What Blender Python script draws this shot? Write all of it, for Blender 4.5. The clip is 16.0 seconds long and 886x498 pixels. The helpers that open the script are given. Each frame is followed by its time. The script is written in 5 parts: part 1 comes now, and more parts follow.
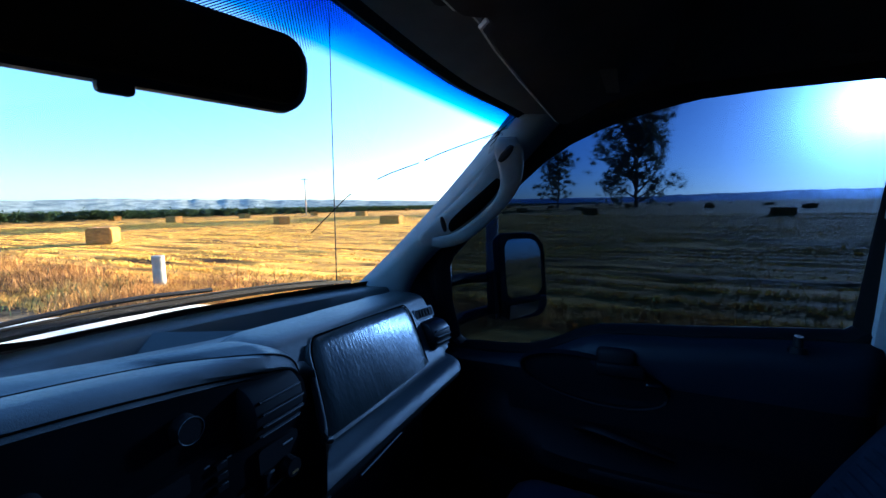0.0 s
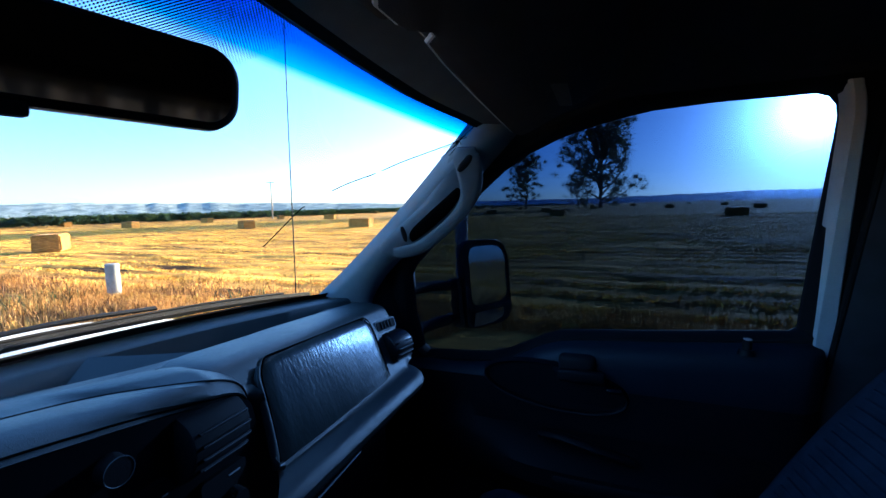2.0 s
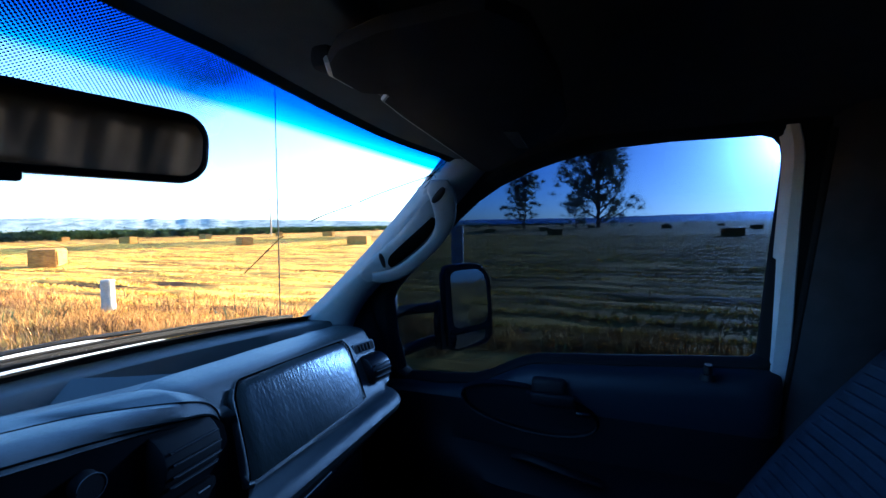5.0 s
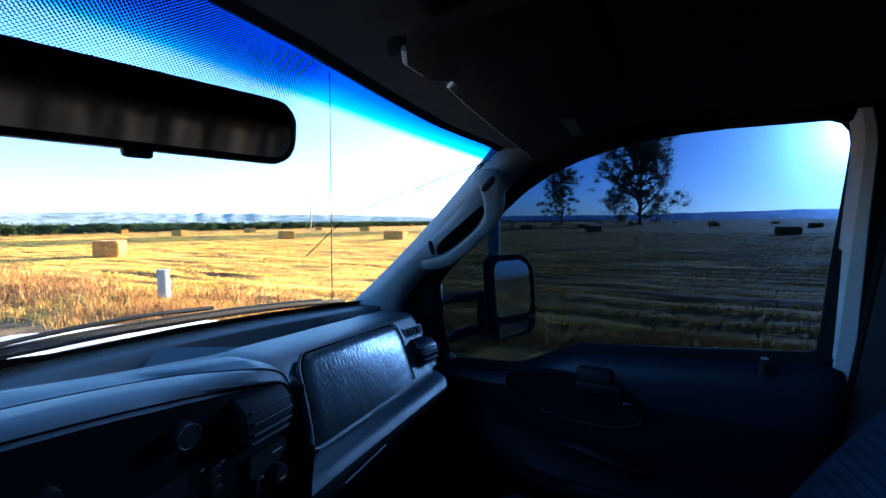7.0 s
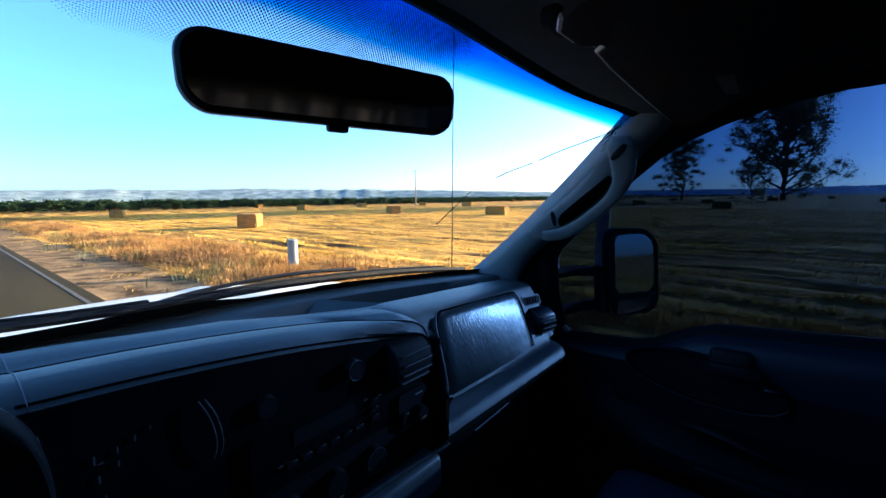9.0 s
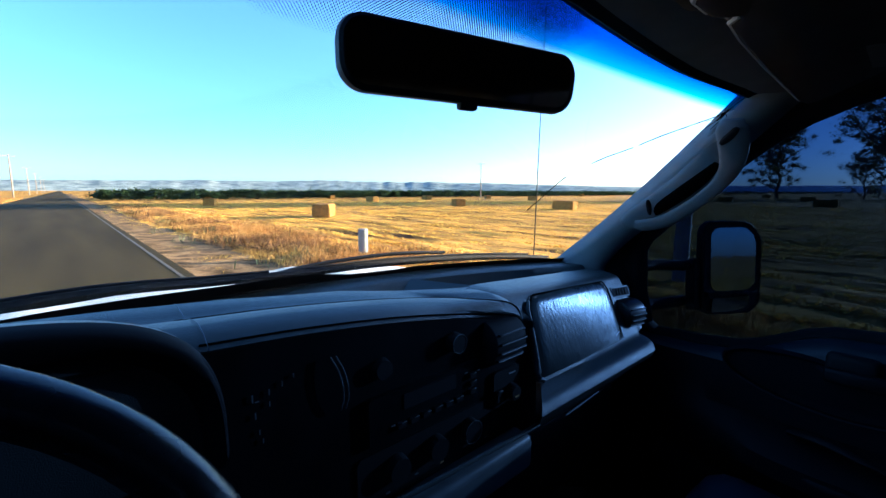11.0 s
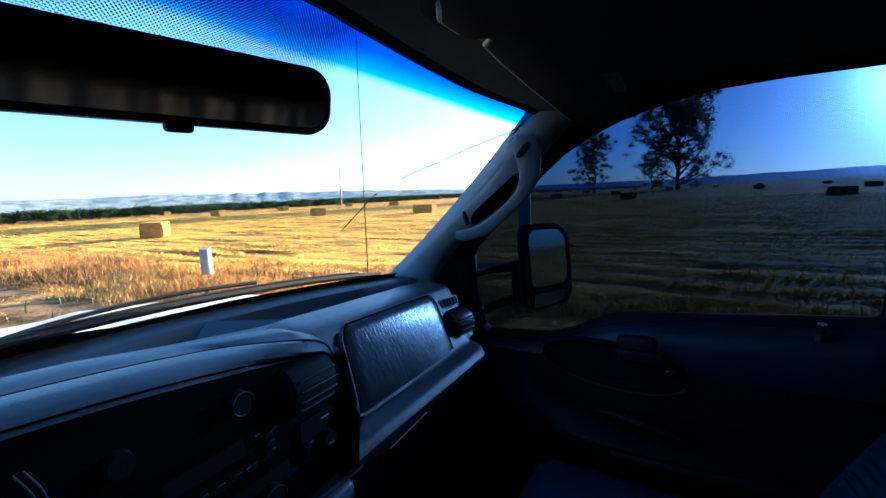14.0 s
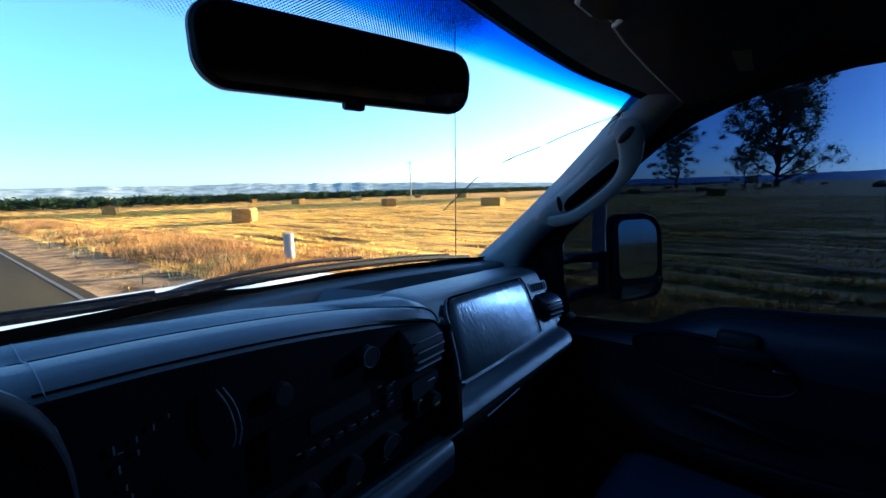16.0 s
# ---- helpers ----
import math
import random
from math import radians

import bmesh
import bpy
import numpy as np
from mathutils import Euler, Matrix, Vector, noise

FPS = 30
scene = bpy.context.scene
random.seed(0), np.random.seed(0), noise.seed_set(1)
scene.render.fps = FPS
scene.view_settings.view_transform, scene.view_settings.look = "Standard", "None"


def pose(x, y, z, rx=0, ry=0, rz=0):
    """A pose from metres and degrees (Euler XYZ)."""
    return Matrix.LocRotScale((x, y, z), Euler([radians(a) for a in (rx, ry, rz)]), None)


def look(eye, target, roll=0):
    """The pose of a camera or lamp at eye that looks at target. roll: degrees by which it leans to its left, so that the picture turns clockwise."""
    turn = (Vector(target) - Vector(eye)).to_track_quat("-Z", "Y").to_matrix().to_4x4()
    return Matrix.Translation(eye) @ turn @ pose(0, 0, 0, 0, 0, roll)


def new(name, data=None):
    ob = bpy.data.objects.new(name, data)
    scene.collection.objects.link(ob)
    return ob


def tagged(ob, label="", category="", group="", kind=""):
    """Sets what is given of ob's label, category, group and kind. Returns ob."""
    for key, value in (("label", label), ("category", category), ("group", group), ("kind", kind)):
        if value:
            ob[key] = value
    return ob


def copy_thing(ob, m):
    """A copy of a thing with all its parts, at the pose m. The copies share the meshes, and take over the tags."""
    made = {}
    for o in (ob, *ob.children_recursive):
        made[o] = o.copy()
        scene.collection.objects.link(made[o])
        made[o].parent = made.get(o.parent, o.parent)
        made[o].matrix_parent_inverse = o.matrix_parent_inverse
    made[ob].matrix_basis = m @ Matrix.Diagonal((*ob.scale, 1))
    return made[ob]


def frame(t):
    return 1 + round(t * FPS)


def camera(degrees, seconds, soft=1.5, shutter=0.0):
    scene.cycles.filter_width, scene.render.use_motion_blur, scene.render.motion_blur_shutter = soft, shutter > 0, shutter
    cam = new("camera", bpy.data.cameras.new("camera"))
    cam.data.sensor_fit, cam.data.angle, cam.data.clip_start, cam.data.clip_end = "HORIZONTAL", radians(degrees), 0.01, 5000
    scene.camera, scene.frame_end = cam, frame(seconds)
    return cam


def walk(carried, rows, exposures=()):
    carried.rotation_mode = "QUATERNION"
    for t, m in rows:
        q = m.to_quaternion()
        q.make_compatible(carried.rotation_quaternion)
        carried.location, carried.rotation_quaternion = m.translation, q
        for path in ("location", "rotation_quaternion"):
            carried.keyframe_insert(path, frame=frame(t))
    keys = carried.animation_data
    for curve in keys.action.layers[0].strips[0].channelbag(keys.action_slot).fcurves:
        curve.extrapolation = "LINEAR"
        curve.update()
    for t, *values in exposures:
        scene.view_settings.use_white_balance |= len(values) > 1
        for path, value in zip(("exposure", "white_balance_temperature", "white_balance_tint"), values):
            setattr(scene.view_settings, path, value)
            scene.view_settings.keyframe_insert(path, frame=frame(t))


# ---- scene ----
# ---- camera ----
cam = camera(93.1, 16.0, soft=1.5)
PATH = [
    (0.0, -0.155, -0.282, 1.675, 84.09, 1.03, -65.16),
    (0.5, -0.149, -0.275, 1.672, 83.80, 0.61, -65.77),
    (1.0, -0.140, -0.283, 1.670, 83.86, 1.11, -65.86),
    (1.5, -0.144, -0.284, 1.679, 83.94, 1.38, -66.31),
    (2.0, -0.134, -0.296, 1.690, 84.31, 1.45, -69.21),
    (2.5, -0.141, -0.294, 1.699, 85.36, 1.64, -69.26),
    (3.0, -0.141, -0.288, 1.689, 85.52, 1.04, -69.72),
    (3.2, -0.136, -0.319, 1.715, 85.47, 1.92, -70.16),
    (5.3, -0.157, -0.357, 1.709, 86.96, 0.76, -69.20),
    (5.5, -0.156, -0.350, 1.701, 87.10, 0.64, -68.97),
    (6.0, -0.162, -0.350, 1.705, 86.53, 0.84, -66.46),
    (6.5, -0.177, -0.350, 1.710, 86.46, 0.79, -66.15),
    (7.0, -0.191, -0.339, 1.695, 86.27, 0.51, -64.60),
    (7.5, -0.183, -0.328, 1.688, 85.70, 0.54, -62.48),
    (8.0, -0.196, -0.329, 1.691, 84.39, 0.93, -62.05),
    (8.5, -0.221, -0.309, 1.673, 83.68, -0.14, -58.09),
    (9.0, -0.244, -0.315, 1.685, 83.06, 0.59, -50.89),
    (9.5, -0.285, -0.303, 1.679, 82.61, 0.68, -44.81),
    (9.7, -0.307, -0.303, 1.678, 83.00, 0.67, -42.70),
    (11.8, -0.283, -0.279, 1.665, 81.38, -0.75, -42.52),
    (12.0, -0.277, -0.284, 1.672, 81.02, -1.07, -43.69),
    (12.5, -0.217, -0.309, 1.680, 81.14, -0.30, -53.34),
    (13.0, -0.182, -0.319, 1.682, 81.22, 1.22, -58.48),
    (13.5, -0.172, -0.321, 1.688, 81.86, 2.06, -60.58),
    (14.0, -0.188, -0.325, 1.690, 82.62, 2.46, -60.72),
    (14.5, -0.219, -0.323, 1.681, 82.91, 2.73, -56.79),
    (15.0, -0.226, -0.318, 1.685, 83.47, 2.22, -57.35),
    (15.5, -0.233, -0.311, 1.688, 83.75, 1.89, -55.35),
    (16.0, -0.253, -0.293, 1.674, 81.95, 1.47, -51.55),
]
# seconds, exposure in stops, white balance
EXPOSURES = [(t, 2.98 + e, 5200, 10) for t, e in ((0.0, 0.0), (2.0, 0.12), (3.2, 0.3), (5.3, 0.6), (6.6, 0.55), (7.5, 0.3), (8.5, -0.15), (9.7, -0.28), (12.0, -0.12), (13.0, 0.08), (14.2, 0.1), (15.0, 0.0), (16.0, -0.15))]
walk(cam, [(t, pose(x, y, z, rx, ry, rz)) for t, x, y, z, rx, ry, rz in PATH], EXPOSURES)

# ---- world, sun ----
SUN_BEARING, SUN_HEIGHT = 110.3, 8.8
world = bpy.data.worlds.new("world")
scene.world = world
world.use_nodes = True
wn, wl = world.node_tree.nodes, world.node_tree.links
sky = wn.new("ShaderNodeTexSky")
sky.sky_type = 'NISHITA'
sky.sun_disc = False
sky.sun_elevation = radians(SUN_HEIGHT)
sky.sun_rotation = radians(SUN_BEARING)
sky.air_density, sky.dust_density, sky.ozone_density = 0.92, 2.0, 3.4
sky.altitude = 900
wl.new(sky.outputs[0], wn["Background"].inputs[0])
wn["Background"].inputs[1].default_value = 0.102
# glow added to the sky close round the sun, imitating its bloom and glare
bearing = Vector((math.sin(radians(SUN_BEARING)) * math.cos(radians(SUN_HEIGHT)), math.cos(radians(SUN_BEARING)) * math.cos(radians(SUN_HEIGHT)), math.sin(radians(SUN_HEIGHT))))
wtc, wdot, wang = wn.new("ShaderNodeTexCoord"), wn.new("ShaderNodeVectorMath"), wn.new("ShaderNodeMath")
wdot.operation, wang.operation = 'DOT_PRODUCT', 'ARCCOSINE'
wdot.inputs[1].default_value = bearing
wl.new(wtc.outputs["Generated"], wdot.inputs[0]); wl.new(wdot.outputs["Value"], wang.inputs[0])
glow = None
for gain, spread in ((80.0, 2.0), (0.85, 7.0)):
    wm, we, wg = wn.new("ShaderNodeMath"), wn.new("ShaderNodeMath"), wn.new("ShaderNodeMath")
    wm.operation, we.operation, wg.operation = 'MULTIPLY', 'EXPONENT', 'MULTIPLY_ADD'
    wm.inputs[1].default_value = -1 / radians(spread)
    wl.new(wang.outputs[0], wm.inputs[0]); wl.new(wm.outputs[0], we.inputs[0]); wl.new(we.outputs[0], wg.inputs[0])
    wg.inputs[1].default_value, wg.inputs[2].default_value = gain, 0.0
    if glow is not None:
        wl.new(glow, wg.inputs[2])
    glow = wg.outputs[0]
halo, both = wn.new("ShaderNodeBackground"), wn.new("ShaderNodeAddShader")
halo.inputs[0].default_value = (1.0, 0.95, 0.86, 1)
wl.new(glow, halo.inputs[1])
wl.new(wn["Background"].outputs[0], both.inputs[0]); wl.new(halo.outputs[0], both.inputs[1])
wl.new(both.outputs[0], wn["World Output"].inputs[0])
sun = new("sun", bpy.data.lights.new("sun", 'SUN'))
sun.data.energy, sun.data.angle, sun.data.color = 5.0, radians(0.5), (1.0, 0.75, 0.44)
sd = Vector((math.sin(radians(SUN_BEARING)) * math.cos(radians(SUN_HEIGHT)), math.cos(radians(SUN_BEARING)) * math.cos(radians(SUN_HEIGHT)), math.sin(radians(SUN_HEIGHT))))
sun.matrix_world = look(sd * 60, (0, 0, 0))


# ---- materials ----
def mat(name, base, rough=0.6, metal=0.0, var=0.25, scale=40.0, fine=400.0, bump=0.0, bscale=0.0, stretch=(1, 1, 1), spec=0.5, other=None, rand=0.0, island=False, trans=0.0, bdist=0.002):
    """A surface with two scales of colour variation and a fine relief."""
    m = bpy.data.materials.new(name)
    m.use_nodes = True
    n, l = m.node_tree.nodes, m.node_tree.links
    p = n["Principled BSDF"]
    tc = n.new("ShaderNodeTexCoord")
    mp = n.new("ShaderNodeMapping")
    mp.inputs["Scale"].default_value = stretch
    l.new(tc.outputs["Object"], mp.inputs["Vector"])
    def noise_tex(s, d=4.0):
        t = n.new("ShaderNodeTexNoise")
        t.inputs["Scale"].default_value, t.inputs["Detail"].default_value = s, d
        l.new(mp.outputs[0], t.inputs["Vector"])
        return t
    big, small = noise_tex(scale), noise_tex(fine, 2.0)
    mix = n.new("ShaderNodeMix"); mix.data_type = 'RGBA'
    dark = tuple(c * (1 - var) for c in base)
    light = tuple(min(1, c * (1 + var)) for c in (other or base))
    mix.inputs["A"].default_value, mix.inputs["B"].default_value = (*dark, 1), (*light, 1)
    ramp = n.new("ShaderNodeMapRange")
    ramp.inputs["From Min"].default_value, ramp.inputs["From Max"].default_value = 0.32, 0.68
    add = n.new("ShaderNodeMath"); add.operation = 'MULTIPLY_ADD'
    add.inputs[1].default_value, add.inputs[2].default_value = 0.45, -0.225
    l.new(small.outputs["Fac"], add.inputs[0])
    tot = n.new("ShaderNodeMath"); tot.operation = 'ADD'
    l.new(add.outputs[0], tot.inputs[0]); l.new(big.outputs["Fac"], tot.inputs[1])
    last = tot
    if rand:
        if island:
            g = n.new("ShaderNodeNewGeometry"); src = g.outputs["Random Per Island"]
        else:
            g = n.new("ShaderNodeObjectInfo"); src = g.outputs["Random"]
        r = n.new("ShaderNodeMath"); r.operation = 'MULTIPLY_ADD'
        r.inputs[1].default_value, r.inputs[2].default_value = rand, -rand / 2
        l.new(src, r.inputs[0])
        t2 = n.new("ShaderNodeMath"); t2.operation = 'ADD'
        l.new(tot.outputs[0], t2.inputs[0]); l.new(r.outputs[0], t2.inputs[1])
        last = t2
    l.new(last.outputs[0], ramp.inputs["Value"]); l.new(ramp.outputs[0], mix.inputs["Factor"])
    l.new(mix.outputs["Result"], p.inputs["Base Color"])
    rr = n.new("ShaderNodeMapRange")
    rr.inputs["To Min"].default_value, rr.inputs["To Max"].default_value = max(0.02, rough - 0.08), min(1, rough + 0.08)
    l.new(big.outputs["Fac"], rr.inputs["Value"]); l.new(rr.outputs[0], p.inputs["Roughness"])
    p.inputs["Metallic"].default_value = metal
    p.inputs["Specular IOR Level"].default_value = spec
    if bump:
        b = n.new("ShaderNodeBump")
        b.inputs["Strength"].default_value, b.inputs["Distance"].default_value = bump, bdist
        t = noise_tex(bscale or fine, 3.0)
        l.new(t.outputs["Fac"], b.inputs["Height"]); l.new(b.outputs[0], p.inputs["Normal"])
    if trans:
        tr = n.new("ShaderNodeBsdfTranslucent")
        l.new(mix.outputs["Result"], tr.inputs["Color"])
        ms = n.new("ShaderNodeMixShader"); ms.inputs[0].default_value = trans
        l.new(p.outputs[0], ms.inputs[1]); l.new(tr.outputs[0], ms.inputs[2])
        l.new(ms.outputs[0], n["Material Output"].inputs[0])
    return m


def glass_mat(name, tint, gloss=0.05, haze=0.0):
    """Clear or tinted sheet glass: what is behind it, through its tint, and a mirror gloss."""
    m = bpy.data.materials.new(name)
    m.use_nodes = True
    n, l = m.node_tree.nodes, m.node_tree.links
    n.remove(n["Principled BSDF"])
    t = n.new("ShaderNodeBsdfTransparent"); t.inputs[0].default_value = (*tint, 1)
    g = n.new("ShaderNodeBsdfGlossy"); g.inputs["Roughness"].default_value = 0.01
    ms = n.new("ShaderNodeMixShader")
    fr = n.new("ShaderNodeFresnel"); fr.inputs[0].default_value = 1.45
    mul = n.new("ShaderNodeMath"); mul.operation = 'MULTIPLY'; mul.inputs[1].default_value = gloss
    l.new(fr.outputs[0], mul.inputs[0]); l.new(mul.outputs[0], ms.inputs[0])
    l.new(t.outputs[0], ms.inputs[1]); l.new(g.outputs[0], ms.inputs[2])
    l.new(ms.outputs[0], n["Material Output"].inputs[0])
    return m, t


M_PAD = mat("grained_dash_vinyl", (0.030, 0.038, 0.038), 0.38, var=0.14, scale=9, fine=900, bump=0.3, bscale=900, spec=0.45)
M_GLOVE = mat("grained_glovebox_vinyl", (0.037, 0.046, 0.044), 0.24, var=0.15, scale=14, fine=500, bump=0.26, bscale=80, stretch=(2.6, 1, 0.7), spec=0.36)
M_BEZEL = mat("black_gloss_bezel", (0.003, 0.0035, 0.005), 0.38, var=0.2, scale=20, spec=0.35)
M_BLACK = mat("matt_black_plastic", (0.0038, 0.0042, 0.0052), 0.6, var=0.2, scale=30, bump=0.2, bscale=600, spec=0.3)
M_RUBBER = mat("black_rubber", (0.004, 0.004, 0.005), 0.75, var=0.2, scale=60, spec=0.25)
M_VOID = mat("black_parts_and_shade", (0.002, 0.002, 0.002), 0.95, var=0.2, scale=60, spec=0.02)
M_HEADER = mat("grey_header_vinyl", (0.10, 0.105, 0.112), 0.8, var=0.12, scale=20, fine=700, bump=0.3, bscale=700, spec=0.15)
M_TRIM = mat("grey_pillar_trim", (0.19, 0.212, 0.222), 0.6, var=0.10, scale=18, fine=700, bump=0.3, bscale=900)
# the pillar trim's plastic again, darkened to stand for shade on the grip
M_GRIP = mat("shaded_grip_plastic", (0.135, 0.15, 0.158), 0.55, var=0.12, scale=30, fine=700, bump=0.3, bscale=900)
M_LIGHT = mat("light_painted_pillar", (0.55, 0.57, 0.58), 0.5, var=0.08, scale=14)
# one vinyl in two tones: shade in the panel's colour, light in the roll's
M_DOOR = mat("shaded_door_vinyl", (0.0014, 0.0022, 0.0040), 0.55, var=0.12, scale=12, fine=700, bump=0.25, bscale=800, spec=0.25)
M_ROLL = mat("lit_blue_grey_door_roll", (0.0065, 0.0125, 0.0225), 0.5, var=0.12, scale=12, fine=700, bump=0.25, bscale=800, spec=0.4)
M_HEAD = mat("grey_headliner_cloth", (0.03, 0.03, 0.034), 0.95, var=0.15, scale=25, fine=900, bump=0.5, bscale=900, spec=0.1)
M_VISOR = mat("grey_visor_cloth", (0.034, 0.034, 0.038), 0.95, var=0.15, scale=30, fine=900, bump=0.5, bscale=1000, spec=0.1)
M_SEAT = mat("ribbed_grey_blue_seat_cloth", (0.030, 0.040, 0.062), 0.95, var=0.2, scale=30, fine=500, bump=0.6, bscale=500, spec=0.1)
M_LEATHER = mat("dark_vinyl_seat", (0.035, 0.045, 0.075), 0.36, var=0.15, scale=20, bump=0.3, bscale=300)
M_SILVER = mat("silver_painted_panel", (0.13, 0.145, 0.15), 0.42, var=0.1, scale=30)
M_WHEEL = mat("wheel_rim_vinyl", (0.09, 0.10, 0.125), 0.45, var=0.12, scale=40, bump=0.3, bscale=700)
M_RIM = mat("dark_wheel_vinyl", (0.003, 0.0036, 0.005), 0.26, var=0.12, scale=40, bump=0.08, bscale=700)
M_PAINT = mat("white_truck_paint", (0.68, 0.62, 0.50), 0.35, var=0.06, scale=6, spec=0.25)
M_CARPET = mat("dark_carpet", (0.012, 0.012, 0.014), 1.0, var=0.3, scale=80, bump=0.6, bscale=500, spec=0.05)
M_MIRROR = mat("mirror_silver", (0.74, 0.77, 0.82), 0.006, 1.0, var=0.02, scale=5)
M_DMIRROR = mat("dimmed_mirror_silver", (0.62, 0.63, 0.65), 0.03, 1.0, var=0.05, scale=8)
M_LABEL = mat("faded_label", (0.036, 0.036, 0.038), 0.7, var=0.1, scale=60)
M_INK = mat("label_ink", (0.03, 0.03, 0.03), 0.7, var=0.1, scale=60)
M_ICON = mat("pale_icon_print", (0.55, 0.55, 0.56), 0.4, var=0.05, scale=60)
M_DIM = mat("worn_grey_print", (0.12, 0.12, 0.125), 0.5, var=0.3, scale=300)
M_AMBER = mat("amber_icon_print", (0.5, 0.3, 0.12), 0.4, var=0.05, scale=60)
M_CURT = mat("brown_mirror_fill_cloth", (0.36, 0.32, 0.28), 0.95, var=0.4, scale=9, bump=0.5, bscale=200, stretch=(1, 1, 0.3), trans=0.5)

M_SIDEGLASS, _ = glass_mat("tinted_side_glass", (0.086, 0.132, 0.222), 0.35)
M_REARGLASS, _ = glass_mat("dark_rear_glass", (0.17, 0.173, 0.18), 0.3)


def windshield_mat():
    """Clear glass with a blue band at its top and a dotted black print round the mirror's foot."""
    m, t = glass_mat("banded_windshield_glass", (0.97, 0.98, 0.98), 0.12)
    n, l = m.node_tree.nodes, m.node_tree.links
    def op(kind, a, b=None, c=None, clamp=False):
        q = n.new("ShaderNodeMath"); q.operation = kind; q.use_clamp = clamp
        for i, v in enumerate((a, b, c)):
            if v is None: continue
            if isinstance(v, (int, float)): q.inputs[i].default_value = v
            else: l.new(v, q.inputs[i])
        return q.outputs[0]
    tc = n.new("ShaderNodeTexCoord"); sx = n.new("ShaderNodeSeparateXYZ")
    l.new(tc.outputs["Object"], sx.inputs[0])
    x, z = sx.outputs["X"], sx.outputs["Z"]
    ax = op('ABSOLUTE', x)
    # band: its lower border falls a little towards the corners
    low = op('MULTIPLY_ADD', op('MULTIPLY', ax, ax), -0.070, 1.846)
    h = op('SUBTRACT', z, low)
    band = op('DIVIDE', h, 0.024, clamp=True)
    cr = n.new("ShaderNodeValToRGB")
    cr.color_ramp.elements[0].color = (0.97, 0.98, 0.98, 1)
    cr.color_ramp.elements[1].color = (0.055, 0.36, 0.80, 1)
    e = cr.color_ramp.elements.new(0.32); e.color = (0.26, 0.66, 0.95, 1)
    l.new(band, cr.inputs[0])
    # dotted print
    mr = n.new("ShaderNodeMapRange"); mr.interpolation_type = 'SMOOTHSTEP'
    mr.inputs["From Min"].default_value, mr.inputs["From Max"].default_value = 0.16, 0.25
    mr.inputs["To Min"].default_value, mr.inputs["To Max"].default_value = 1.812, 1.866
    l.new(ax, mr.inputs["Value"])
    up = op('SUBTRACT', z, mr.outputs[0])
    size = op('MULTIPLY_ADD', op('DIVIDE', up, 0.05, clamp=True), 0.24, 0.14)
    P = 0.0036
    u = op('SUBTRACT', op('FRACT', op('DIVIDE', op('ADD', x, op('MULTIPLY', z, 1.5)), P)), 0.5)
    v = op('SUBTRACT', op('FRACT', op('DIVIDE', op('SUBTRACT', x, op('MULTIPLY', z, 1.5)), P)), 0.5)
    d = op('SQRT', op('ADD', op('MULTIPLY', u, u), op('MULTIPLY', v, v)))
    dot = op('MULTIPLY', op('LESS_THAN', d, size), op('GREATER_THAN', up, 0.0))
    mx = n.new("ShaderNodeMix"); mx.data_type = 'RGBA'
    l.new(dot, mx.inputs["Factor"]); l.new(cr.outputs[0], mx.inputs["A"])
    mx.inputs["B"].default_value = (0.012, 0.02, 0.04, 1)
    l.new(mx.outputs["Result"], t.inputs[0])
    return m


M_WIND = windshield_mat()

M_ASPHALT = mat("worn_asphalt", (0.054, 0.041, 0.018), 0.9, var=0.3, scale=0.7, fine=60, bump=0.6, bscale=120, stretch=(1.5, 0.12, 1), spec=0.03)
M_LINE = mat("faded_white_line", (0.075, 0.060, 0.034), 0.8, var=0.5, scale=6, fine=40)
M_DIRT = mat("pale_dirt_shoulder", (0.105, 0.064, 0.028), 0.95, var=0.6, scale=1.6, fine=14, other=(0.21, 0.13, 0.058), bump=0.8, bscale=12, bdist=0.02, spec=0.03)
M_FIELD = mat("cut_straw_field", (0.080, 0.040, 0.017), 0.9, var=0.55, scale=1.1, fine=7, bump=1.0, bscale=5, bdist=0.05, stretch=(1.0, 0.16, 1), other=(0.60, 0.30, 0.050), spec=0.03)
M_STRAW = mat("straw_stubble", (0.84, 0.43, 0.076), 0.8, var=0.5, scale=2, fine=9, rand=0.8, island=True, trans=0.15, spec=0.03)
M_GRASS = mat("dry_brown_grass", (0.22, 0.096, 0.031), 0.8, var=0.55, scale=0.8, fine=5, rand=0.8, island=True, other=(0.46, 0.24, 0.065), trans=0.12, spec=0.03)
M_BRUSH = mat("dark_brown_brush", (0.095, 0.046, 0.022), 0.9, var=0.5, scale=1.5, fine=8, rand=0.8, island=True, other=(0.22, 0.12, 0.05), trans=0.15, spec=0.03)
M_WEED = mat("green_weeds", (0.07, 0.10, 0.03), 0.8, var=0.5, scale=3, fine=9, rand=0.6, island=True, trans=0.3)
M_BALE = mat("baled_straw", (0.30, 0.16, 0.038), 0.9, var=0.4, scale=6, fine=60, bump=1.0, bscale=30, bdist=0.02, stretch=(1, 1, 3), spec=0.03)
M_TWINE = mat("bale_twine", (0.25, 0.12, 0.05), 0.8, var=0.2, scale=30)
M_LEAF = mat("orchard_leaves", (0.028, 0.048, 0.018), 0.7, var=0.5, scale=1, fine=6, rand=0.7, island=True, trans=0.3, spec=0.03)
